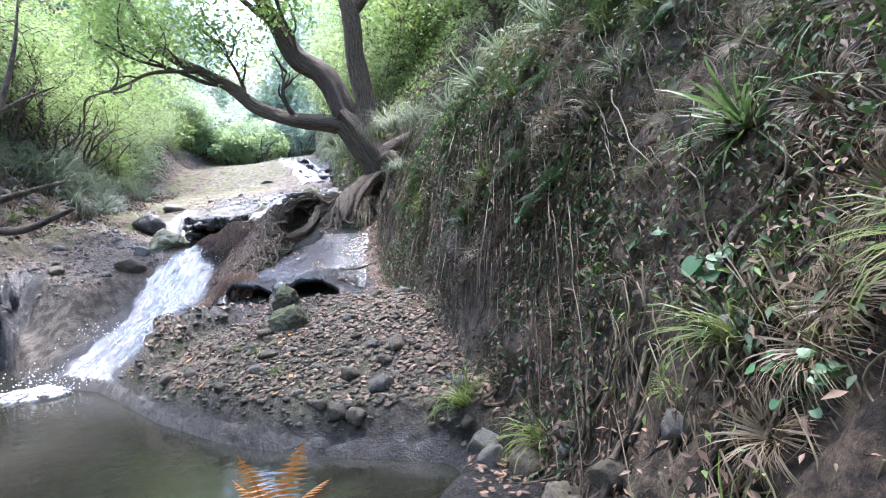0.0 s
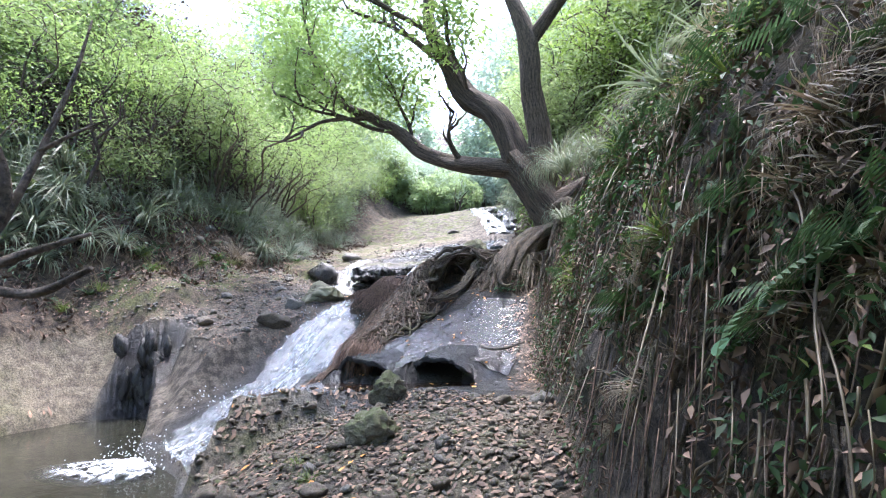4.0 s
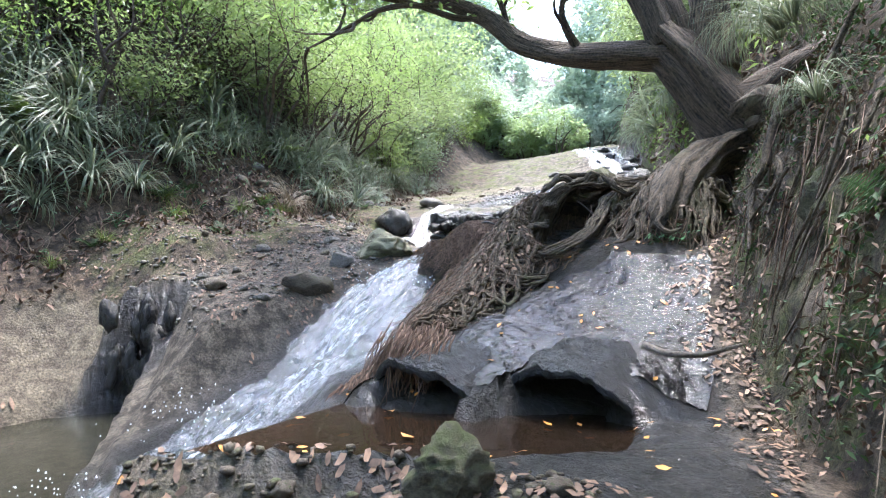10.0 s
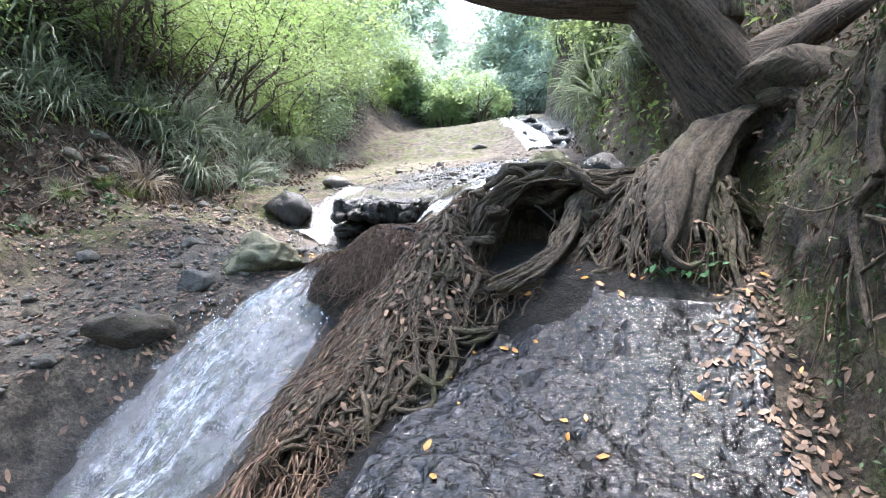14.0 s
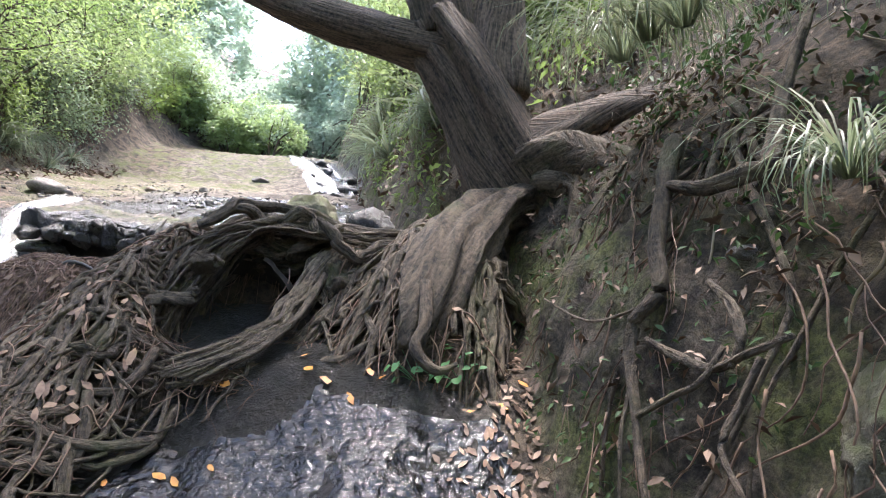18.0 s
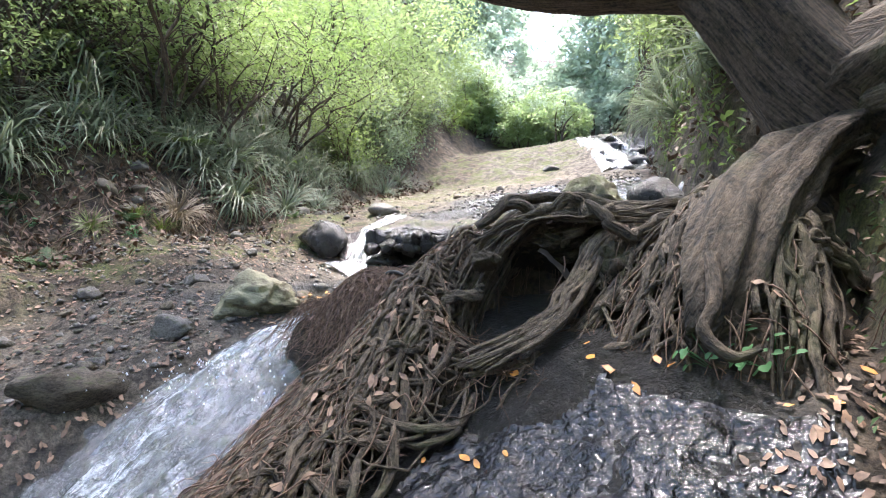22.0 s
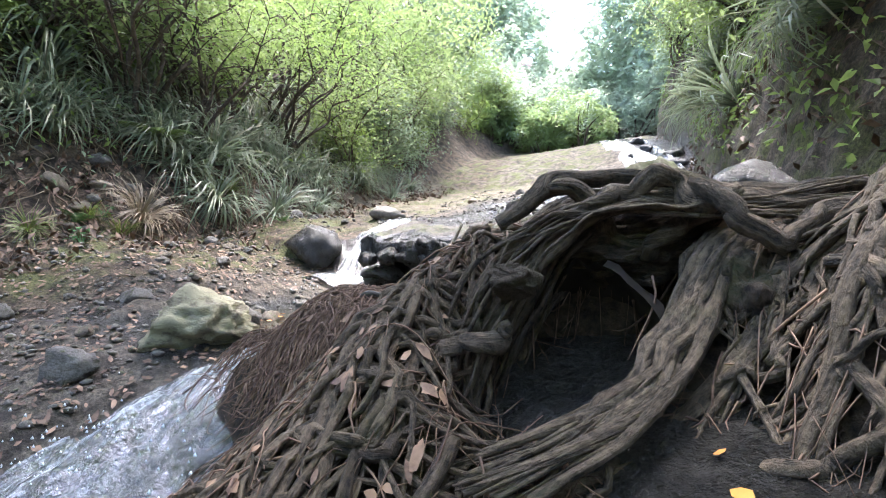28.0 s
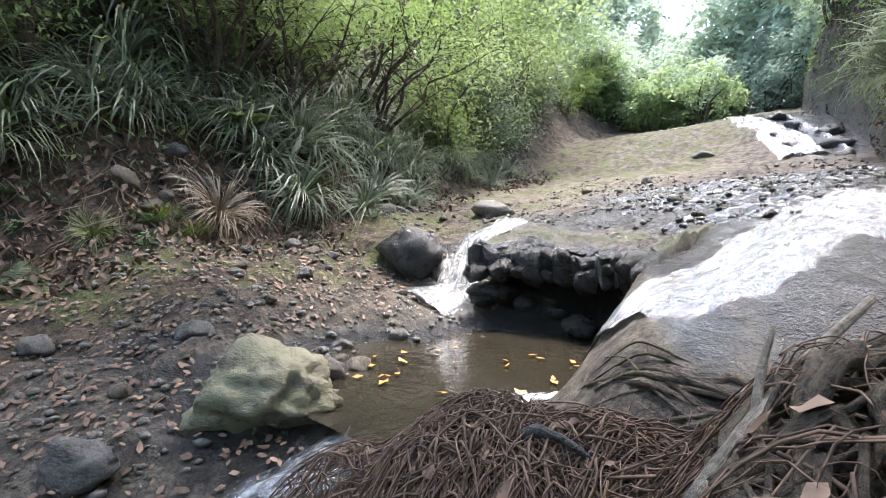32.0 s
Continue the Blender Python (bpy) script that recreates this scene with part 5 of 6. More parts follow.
for k in range(3300):     # fine roots matted over the tail and the heap of debris
    if k < 2000:
        x, y = RR.gauss(-4.12, 0.28), RR.gauss(9.8, 0.19)
    elif k < 2400:
        x, y = RR.uniform(-3.2, -1.6), RR.uniform(9.2, 10.2)
    else:
        y = RR.uniform(7.5, 10.2)
        x = float(np.interp(y, [7.4, 8.2, 9.0, 9.7], [-3.38, -3.55, -3.5, -3.1])) + RR.gauss(0, 0.28)
    if mound(x, y) < 0.05:
        continue
    if in_hollow([(x, y, 2.3)]):
        continue
    a, l = (RR.uniform(0, 6.3) if k < 2000 else RR.gauss(-1.75, 0.8)), RR.uniform(0.1, 0.34)
    p = []
    for i in range(4):
        u = i / 3 - 0.3
        q = (x + l * u * math.cos(a) + RR.uniform(-0.03, 0.03), y + l * u * math.sin(a) + RR.uniform(-0.03, 0.03))
        p.append((*q, float(root_top(*q)) + RR.uniform(-0.01, 0.06)))
    r = 0.0012 * 3.4 ** RR.uniform(0, 1)
    mat.append(tube(np.array(p) - np.array(TREE_AT), [r, r, r * 0.4], 4, 3, 0.1, k))
part("fine_roots", tube_mesh("fine_roots", mat, ROOTLET), tree, "mat of fine reddish roots", kind="stuff")

# earth lining of the stump's hollow, near-black to stand in for its shade
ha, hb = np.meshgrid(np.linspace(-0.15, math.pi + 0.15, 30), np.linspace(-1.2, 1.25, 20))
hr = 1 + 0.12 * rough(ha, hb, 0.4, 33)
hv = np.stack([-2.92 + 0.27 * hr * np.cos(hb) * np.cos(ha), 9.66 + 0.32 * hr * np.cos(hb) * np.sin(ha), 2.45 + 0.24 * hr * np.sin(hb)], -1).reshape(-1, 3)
part("hollow", mesh_of("hollow", hv - np.array(TREE_AT), quads(20, 30), DEEP), tree, "earth lining coloured near-black for the shade under the arched roots")

# ---- loose wood ----
def stick(name, points, radii, mat_, label, sides=10, category="stick", knobs=0.15, extra=()):
    at = Vector(points[0])
    pieces = [tube(np.asarray(p, float) - np.array(at), r, sides, 6, knobs, 5 + k) for k, (p, r) in enumerate([(points, radii), *extra])]
    ob = part(name, tube_mesh(name, pieces, mat_), None, label, category=category)
    ob.location = at
    return ob


stick("fallen_branch", [(-3.52, 9.58, 2.6), (-3.49, 9.76, 2.69), (-3.45, 9.98, 2.78), (-3.4, 10.24, 2.87)], [0.012, 0.013, 0.012, 0.009], BLEACHED, "pale broken branch leaning on the root heap", category="branch", extra=[([(-3.49, 9.78, 2.7), (-3.5, 9.84, 2.76), (-3.5, 9.9, 2.83)], [0.009, 0.008, 0.005])])
stick("black_snag", [(-4.02, 9.83, 2.34), (-3.99, 9.84, 2.5), (-3.91, 9.84, 2.53), (-3.8, 9.86, 2.49), (-3.72, 9.89, 2.46), (-3.66, 9.91, 2.46), (-3.66, 9.91, 2.53)], [0.03, 0.024, 0.011, 0.008, 0.007, 0.009, 0.004], STONE_WET, "black wet snag on the root heap", extra=[([(-3.9, 9.85, 2.5), (-3.8, 9.9, 2.43), (-3.72, 9.95, 2.4)], [0.008, 0.007, 0.004])])
stick("stick", [(-1.75, 7.75, 1.62), (-1.6, 7.65, 1.6), (-1.42, 7.62, 1.62), (-1.25, 7.65, 1.68)], [0.02, 0.018, 0.016, 0.008], DEADWOOD, "dark stick lying on wet rock")
stick("dead_tree", [(-5.0, 3.0, 0.2), (-4.6, 3.3, 1.2), (-3.95, 3.65, 1.9), (-3.6, 3.8, 2.2), (-3.5, 3.95, 2.7), (-3.5, 3.84, 3.1), (-3.55, 3.7, 3.35)], [0.07, 0.06, 0.05, 0.04, 0.032, 0.022, 0.01], TWIG, "bare dead tree leaning over the pool", 10, "tree", 0.18, extra=[
    ([(-3.6, 3.8, 2.2), (-3.45, 4.0, 2.35), (-3.3, 4.1, 2.42), (-3.05, 4.2, 2.5)], [0.035, 0.03, 0.024, 0.012]),
    ([(-3.58, 3.85, 2.3), (-3.5, 4.0, 2.7), (-3.48, 4.13, 3.1), (-3.45, 4.27, 3.6), (-3.5, 4.4, 4.1)], [0.034, 0.028, 0.022, 0.016, 0.006]),
    ([(-3.48, 4.1, 3.05), (-3.35, 4.25, 3.2), (-3.2, 4.35, 3.3)], [0.016, 0.012, 0.005]),
    ([(-3.8, 3.75, 2.05), (-3.6, 3.9, 2.15), (-3.3, 4.05, 2.13), (-2.95, 4.15, 2.28)], [0.035, 0.032, 0.03, 0.016]),
    ([(-4.2, 3.5, 1.7), (-4.2, 3.7, 2.4), (-4.0, 3.8, 3.0), (-4.1, 3.9, 3.7)], [0.03, 0.026, 0.02, 0.006]),
    ([(-4.1, 3.75, 2.7), (-3.9, 3.9, 2.9), (-3.75, 4.1, 3.3)], [0.018, 0.014, 0.005])])

# ---- plants ----
def tuft_thing(name, n, length, width, mat_, seed, spread, bend, label, category, base=0.06):
    r = np.random.default_rng(seed)
    v, q, t = blades(n, length, width, r, spread, bend, base)
    if (n < 100 or length < 1) and name != "cabbage_palm":
        return part(name, mesh_of(name, v, [q], mat_), None, label, category=category)
    thing = empty(name, (0, 0, 0), label, category)
    cut = len(q) // 5 // 4 * 5
    for k in range(4):
        f = q[k * cut:(k + 1) * cut]
        lo = f.min()
        part("leaf_fan", mesh_of("leaf_fan", v[lo:f.max() + 1], [f - lo], mat_), thing)
    return thing


def plant(ob, x, y, scale=1.0, turn=None, z=None, lean=(0, 0), sink=0.02):
    """A copy of a plant, rooted at that place."""
    turn = RNG.uniform(0, 360) if turn is None else turn
    base = float(height(x, y)) if z is None else z
    m = pose(x, y, base - sink, lean[0], lean[1], 0) @ pose(0, 0, 0, 0, 0, turn)
    c = copy_thing(ob, m)
    c.scale = (scale, scale, scale)
    return c


def shrub(name, seed, tall, spread_, n_leaf, size, mat_, label, stems=5, low=0.35, lean=0.0, clump=0.15):
    """A thin-stemmed bush: crooked stems with twigs, and many small leaves in clumps."""
    r, g = random.Random(seed), np.random.default_rng(seed)
    thing = empty(name, (0, 0, 0), label, "shrub")
    ends = []
    for k in range(stems):
        a, out = r.uniform(0, 6.28), spread_ * r.uniform(0.25, 0.75)
        h = tall * r.uniform(0.65, 1.0)
        p = [(0.05 * math.cos(a), 0.05 * math.sin(a), -0.15)]
        for i in range(1, 7):
            u = i / 6
            p.append((out * u**1.3 * math.cos(a) + r.uniform(-1, 1) * 0.05 * tall + lean * u * tall, out * u**1.3 * math.sin(a) + r.uniform(-1, 1) * 0.05 * tall, h * u))
        pieces = [tube(p, [0.034 * tall / 2.5, 0.02 * tall / 2.5, 0.006], 5, 3, 0.1, seed + k)]
        for i in (2, 3, 4, 5, 6):
            for j in range(3):
                b = r.uniform(0, 6.28)
                l = spread_ * r.uniform(0.2, 0.5)
                s = np.array(p[i])
                e = s + np.array([l * math.cos(b), l * math.sin(b), r.uniform(-0.1, 0.5) * l])
                pieces.append(tube([s, (s + e) / 2 + np.array([0, 0, 0.05 * tall]), e], [0.01, 0.007, 0.003], 4, 2, 0.1, seed + i + j))
                if s[2] > low * tall:
                    ends += [e, (s + e) / 2, e + g.normal(0, 0.14, 3) * spread_]
        part("stem", tube_mesh("stem", pieces, TWIG), thing)
        ends.append(np.array(p[-1]))
    e = np.array(ends)
    c = e[g.integers(len(e), size=n_leaf)] + g.normal(0, 1, (n_leaf, 3)) * np.array([clump, clump, 0.7 * clump]) * spread_
    v, f = leaves(c, size, g)
    part("foliage", mesh_of("foliage", v, f, mat_, False), thing, "many small leaves", kind="stuff")
    return thing


def fern(seed, fronds, length, mat_, label, name="fern", arch=1.1, pairs=17):
    """A rosette of feathered fronds; each frond is a part."""
    r = random.Random(seed)
    thing = empty(name, (0, 0, 0), label, "fern")
    for k in range(fronds):
        a = 6.283 * k / fronds + r.uniform(-0.3, 0.3)
        L, lean, bend = length * r.uniform(0.7, 1.1), r.uniform(0.3, 0.8), arch * r.uniform(0.8, 1.3)
        pos, ang, vs, qs, ts = np.zeros(3), lean, [], [], []
        out = np.array([math.cos(a), math.sin(a), 0])
        side = np.array([-math.sin(a), math.cos(a), 0])
        for i in range(pairs):
            u = i / (pairs - 1)
            d = out * math.sin(ang) + np.array([0, 0, math.cos(ang)])
            nxt = pos + d * L / pairs
            w = 0.24 * L * math.sin(math.pi * min(1, 0.18 + 0.82 * u)) ** 0.8 + 0.004
            n0 = len(vs)
            vs += [pos + side * 0.004, pos - side * 0.004, nxt - side * 0.003, nxt + side * 0.003]
            qs.append([n0, n0 + 1, n0 + 2, n0 + 3])
            for sgn in (1, -1):
                n0 = len(vs)
                tip = pos + sgn * side * w + d * w * 0.35 + np.array([0, 0, -0.18 * w])
                vs += [pos, pos + d * L / pairs * 0.85, tip]
                ts.append([n0, n0 + 1, n0 + 2])
            pos, ang = nxt, ang + bend / pairs
        part("frond", mesh_of("frond", np.array(vs), [np.array(qs), np.array(ts)], mat_, False), thing)
    return thing


def broad_leaf(seed, n, size, mat_, label):
    """A low plant with a few broad heart-shaped leaves on stalks."""
    r = random.Random(seed)
    thing = empty("broad_leaved_plant", (0, 0, 0), label, "plant")
    for k in range(n):
        a, h, o = r.uniform(0, 6.28), r.uniform(0.08, 0.25), r.uniform(0.04, 0.16)
        top = np.array([o * math.cos(a), o * math.sin(a), h])
        part("stalk", tube_mesh("stalk", [tube([(0, 0, -0.03), top * 0.5 + np.array([0, 0, 0.03]), top], [0.003, 0.003, 0.002], 4, 3)], mat_), thing)
        s = size * r.uniform(0.7, 1.2)
        t = np.linspace(0, 2 * np.pi, 15)[:-1]
        rad = s * (0.55 - 0.32 * np.cos(t) ** 3 * (np.cos(t) > 0) + 0.2 * (np.cos(t) < -0.5) * (-np.cos(t) - 0.5))
        x, y = -rad * np.cos(t) + 0.2 * s, rad * np.sin(t)
        z = 0.25 * np.abs(y) - 0.3 * x
        ca, sa = math.cos(a), math.sin(a)
        v = np.stack([top[0] + x * ca - y * sa, top[1] + x * sa + y * ca, top[2] + z], -1)
        v = np.vstack([v, top[None]])
        j = np.arange(14)
        part("leaf", mesh_of("leaf", v, np.stack([j, (j + 1) % 14, np.full(14, 14)], -1), mat_), thing)
    return thing


BROAD = leaf_material("broad_green_leaf", (0.05, 0.14, 0.05), (0.13, 0.3, 0.12), through_light=0.3)
flax = [tuft_thing("flax_tuft", 110, 1.35, 0.024, BLADE, 40 + k, 0.75, 2.3, "tuft of long drooping grey-green strap leaves", "flax") for k in range(3)]
hangers = [tuft_thing("hanging_flax", 120, 1.3, 0.013, BLADE, 44 + k, 0.6, 2.9, "long pale strap leaves hanging over the bank", "flax") for k in range(2)]
palms = [tuft_thing("cabbage_palm", 80, 0.75, 0.02, leaf_material("palm_blades", (0.05, 0.11, 0.03), (0.2, 0.3, 0.1)), 47, 1.5, 0.9, "young green fan of stiff strap leaves on the bank", "plant", 0.02)]
grasses = [tuft_thing("grass_tuft", 110, 0.42, 0.008, GRASS, 50 + k, 0.8, 1.7, "tuft of fresh green grass blades", "grass tuft") for k in range(3)]
straws = [tuft_thing("dry_grass_tuft", 150, 0.55, 0.007, STRAW, 60 + k, 0.7, 2.4, "hanging tuft of dry straw-coloured grass", "grass tuft") for k in range(2)]
ferns = [fern(80, 7, 0.5, LEAF_DARK, "dark green fern on the soil bank"), fern(81, 6, 0.42, FERN_GREEN, "blue-green fern on the soil bank"), fern(82, 8, 1.0, leaf_material("tree_fern_leaves", (0.06, 0.12, 0.02), (0.24, 0.34, 0.07)), "large yellow-green tree fern among shrubs", arch=1.4, pairs=26)]
broad = [broad_leaf(90, 6, 0.13, BROAD, "low plant with broad heart-shaped leaves"), broad_leaf(91, 14, 0.06, BROAD, "small green seedling with glossy leaves")]
bushes = [shrub("shrub", 70, 2.4, 1.5, 2300, 0.09, LEAF_LIME, "leafy green shrub with thin dark stems"),
          shrub("shrub", 71, 2.8, 1.8, 4200, 0.09, LEAF_LIME, "bright lime-green shrub with dense leaves", low=0.15),
          shrub("shrub", 72, 2.2, 1.6, 3600, 0.08, LEAF_GREY, "dense grey-green shrub with small leaves", low=0.1),
          shrub("shrub", 73, 3.2, 1.7, 1900, 0.08, LEAF, "thin open shrub with crooked bare dark stems", low=0.55, lean=0.25),
          shrub("shrub", 74, 2.6, 1.7, 2500, 0.09, leaf_material("fresh_leaves", (0.09, 0.16, 0.03), (0.32, 0.45, 0.09), through_light=0.5), "fresh green shrub with dense leaves", low=0.1)]
saplings = [shrub("sapling", 75 + k, 4.4, 1.3, 700, 0.1, LEAF, "thin dark-stemmed sapling with sparse leaves above", stems=3, low=0.55, lean=0.12) for k in range(2)]
protos = saplings + hangers + flax + palms + grasses + straws + ferns + broad + bushes


def along(count, ys, offs, kinds, scales, side="l", lean=(0, 0), sink=0.02):
    for k in range(count):
        y, a = RNG.uniform(*ys), RNG.uniform(*offs)
        x = left_foot(y) - a if side == "l" else foot(y) + a
        near = 0.45 if side == "r" and y < 3.4 else 1.0
        plant(kinds[k % len(kinds)], x, y, near * RNG.uniform(*scales), lean=(RNG.uniform(-8, 8) + lean[0], lean[1] + RNG.uniform(-8, 8)), sink=sink)


B0, B1, B2, B3, B4 = bushes
along(70, (1, 17), (0.35, 1.5), flax, (0.5, 0.85), lean=(0, 30))
along(70, (-2, 24), (1.3, 3.6), flax, (0.8, 1.25), lean=(0, 28))
along(18, (0, 13), (0.1, 0.7), straws + grasses, (0.7, 1.3), lean=(0, 40))
along(40, (0, 20), (0.6, 3.0), (B3, B0, B3), (0.75, 1.15), sink=0.05)
along(20, (0, 20), (0.9, 3.2), saplings, (0.7, 1.1), sink=0.1)
along(26, (3, 17), (0.9, 2.6), flax, (0.7, 1.05), lean=(0, 35))
along(46, (-4, 24), (3.0, 6.0), (B4, B2, B1, B4, B2), (0.75, 1.25), sink=0.4)
along(16, (3, 14), (1.0, 2.6), (ferns[2],), (0.8, 1.2))
along(20, (7, 13), (-0.4, 0.6), (ferns[0], broad[1], grasses[0]), (0.5, 0.9))
along(20, (13, 26), (0.5, 2.2), (B1, B4, B1), (0.7, 1.1), "r", sink=0.3)
along(26, (15, 27), (0.5, 3.0), (B2, B4, B2, B1), (0.5, 0.9), sink=0.3)
along(18, (12, 19), (0.0, 1.2), flax, (0.4, 0.7), lean=(0, 40))
along(24, (9, 22), (1.6, 4.0), (B1, B4, B2), (0.9, 1.4), "r", sink=0.4)
along(22, (-3, 10), (2.3, 5.0), (B0, B4, B0), (0.6, 1.0), "r", sink=0.3)
along(16, (12, 22), (0.2, 1.0), flax, (0.6, 0.9), "r", (0, -40))
along(36, (0.3, 7.2), (0.75, 2.4), flax, (0.4, 0.7), "r", (0, -40))
along(46, (0.3, 6.6), (0.2, 1.6), grasses, (0.4, 0.8), "r", (0, -45))
along(40, (0.3, 7.5), (0.2, 1.4), straws, (0.4, 0.8), "r", (0, -60))
along(150, (2.2, 7.3), (0.2, 1.8), (ferns[0], ferns[1], ferns[0]), (0.4, 0.8), "r", (0, -50))
along(22, (0.5, 6.8), (0.2, 1.6), broad, (0.4, 0.7), "r", (0, -40))
for k in range(64):       # dead straw hanging over the bank's foot
    y = RNG.uniform(0.4, 5.2)
    plant(straws[k % 2], float(foot(y)) + RNG.uniform(0.12, 1.3), y, RNG.uniform(0.3, 0.52), lean=(RNG.uniform(-15, 15), -65 + RNG.uniform(-15, 15)))
for x, y, s, l in ((1.22, 2.3, 0.7, -35), (1.6, 2.2, 0.7, -25)):
    plant(palms[0], x, y, s, lean=(0, l))
for x, y, k in ((0.92, 2.55, 0), (1.0, 2.15, 0), (0.95, 1.55, 1), (-1.85, 9.32, 1), (-1.95, 9.28, 1), (-1.75, 9.3, 1)):
    plant(broad[k], x, y, 0.62, lean=(10, -35), z=None if y < 5 else 2.26)
for x, y in ((0.62, 1.75), (0.72, 1.45), (0.45, 3.0), (0.0, 3.55), (0.95, 1.9), (1.15, 1.2)):
    plant(grasses[0], x, y, 0.9, lean=(0, -30))
for x, y in ((-1.9, 4.95), (-2.2, 5.2), (-1.55, 4.4)):
    plant(grasses[1], x, y, 0.35)
for k, (x, y, z_, f_) in enumerate(((-1.12, 9.4, 3.9, 0.75), (-1.05, 9.15, 3.85, 0.65), (-1.15, 9.75, 3.95, 0.7), (-0.92, 8.3, 3.05, 0.4), (-0.6, 8.8, 3.9, 0.6))):
    plant(hangers[k % 2], x, y, f_, z=z_, lean=(10, -15))


def far_bushes(name, spots, mat_, label, seed, leaf=0.17):
    """A far mass of bushes, clump by clump, with stems between."""
    g = np.random.default_rng(seed)
    cs, stems = [], []
    for x, y, s in spots:
        z = float(height(x, y))
        k = 30 if s < 2.45 else 70 if s < 3.5 else 170
        d = g.normal(0, 1, (k, 3))
        d /= np.linalg.norm(d, axis=1, keepdims=True)
        d = d * g.uniform(0.45, 1.0, (k, 1)) * np.array([1.0, 1.0, 0.95]) * s + np.array([x, y, z + 0.75 * s])
        cs.append(np.repeat(d, 44, 0) + g.normal(0, 0.1 * s, (k * 44, 3)))
        for j in range(3):
            e = d[j]
            stems.append(tube([(x + g.normal(0, 0.1), y + g.normal(0, 0.1), z - 0.3), ((x + e[0]) / 2 + g.normal(0, 0.15), (y + e[1]) / 2, z + 0.5 * s), e], [0.05, 0.035, 0.012], 5, 3, 0.1, j))
    v, f = leaves(np.vstack(cs), leaf, g)
    part(name, mesh_of(name, v, f, mat_, False), None, label, category="bushes", kind="stuff")
    part(name + "_stems", tube_mesh(name, stems, TWIG), None, "dark stems of the far bushes", category="bushes", kind="stuff")


def spots_left(n, ys, offs, sizes):
    out = []
    for _ in range(n):
        y = RNG.uniform(*ys)
        out.append((float(left_foot(y)) - RNG.uniform(*offs), y, RNG.uniform(*sizes)))
    return out


FRESH = B4.children[-1].data.materials[0]
for ob in protos:
    for ch in list(ob.children):
        bpy.data.objects.remove(ch)
    bpy.data.objects.remove(ob)
far_bushes("hillside_bushes", spots_left(34, (-6, 34), (5.0, 13), (1.3, 2.4)), LEAF_LIME, "bright lime-green bushes over the hillside", 31)
far_bushes("hillside_bushes", spots_left(30, (-6, 30), (5.0, 13), (1.3, 2.4)), FRESH, "fresh green bushes over the hillside", 32)
# grey-green far leaves, with haze and glare put into the colour
PALE = leaf_material("hazed_leaves", (0.22, 0.3, 0.2), (0.55, 0.66, 0.5), through_light=0.55)
# lime leaves lightened, the sun on them put into the colour
BRIGHT = leaf_material("sunlit_leaves", (0.15, 0.22, 0.08), (0.4, 0.52, 0.24), through_light=0.55)
far_bushes("upstream_bushes", [(x, y, s) for x, y, s in ((-27, 34, 5.5), (-24.5, 36, 5.8), (-22, 34, 5.2), (-19.6, 33, 4.4), (-17.6, 35, 3.4), (-15.8, 33, 2.4), (-14.2, 34, 2.0), (-12.6, 36, 2.2), (-11.2, 34, 2.4), (-9.0, 33, 3.8), (-8.0, 34, 5.4), (-6.0, 35, 6.0), (-3.6, 34, 6.2), (-1.0, 35, 6.4), (2.0, 34, 6.0))], PALE, "grey-green trees upstream of the falls, paled as if by haze", 33, 0.4)
far_bushes("upstream_bushes", [(RNG.uniform(-17, -3), RNG.uniform(27.5, 31), RNG.uniform(1.2, 2.2)) for _ in range(22)], PALE, "grey-green bushes above the falls, paled as if by haze", 36)
far_bushes("upstream_bushes", [(RNG.uniform(-15.5, -9.5), RNG.uniform(26.2, 30), RNG.uniform(0.8, 1.5)) for _ in range(18)], BRIGHT, "lime-green bushes above the far falls", 34)

far_bushes("hillside_trees", [(-13, 20, 2.6), (-15, 24, 3.1), (-14.5, 16, 2.8), (-17.5, 28, 3.4), (-13, 11, 2.6), (-14, 6, 2.7)], LEAF_LIME, "lime-green trees along the top of the slope", 41, 0.2)
far_bushes("bank_trees", [(-1.2, 15, 2.3), (-2.2, 18, 2.5), (-3.2, 21.5, 2.6), (0.8, 13.5, 2.4), (-4.2, 25, 2.6)], BRIGHT, "bright green trees on the bank behind the leaning tree", 42, 0.17)
# never in view: added to block low sky from reflections in wet rock
far_bushes("downstream_bushes", [(x, RNG.uniform(-13, -8), RNG.uniform(4.0, 5.5)) for x in (-19, -16.5, -14, -11.5, -9, -6.5, -4, -1.5, 1, 3.5, 6)], LEAF, "unseen green trees added below the pool to darken reflections", 38, 0.3)

# canopy over the lower stream: some above the tree's limbs, most unseen, added for shade
cg = np.random.default_rng(77)
clumps = np.stack([cg.uniform(-5.5, 4.5, 1100), cg.uniform(-5, 10.8, 1100), cg.uniform(6.9, 9.4, 1100)], -1)
clumps = clumps[(rough(clumps[:, 0], clumps[:, 1], 2.2, 5, 3) > -0.2) & ((clumps[:, 1] < 7.3) | (clumps[:, 0] > -0.8))]
c = np.repeat(clumps, 60, 0)
v, f = leaves(c + cg.normal(0, 0.32, c.shape), 0.13, cg)
part("overhanging_canopy", mesh_of("overhanging_canopy", v, f, LEAF, False), None, "overhanging canopy of green leaves, mostly unseen, that shades the stream", category="canopy", kind="stuff")

# ---- undergrowth, twigs and hanging roots that nobody could count ----
def spread_points(n, ys, offs, side, rng):
    y = rng.uniform(*ys, n)
    a = rng.uniform(*offs, n)
    x = left_foot(y) - a if side == "l" else foot(y) + a
    return x, y, height(x, y)


UG = np.random.default_rng(21)


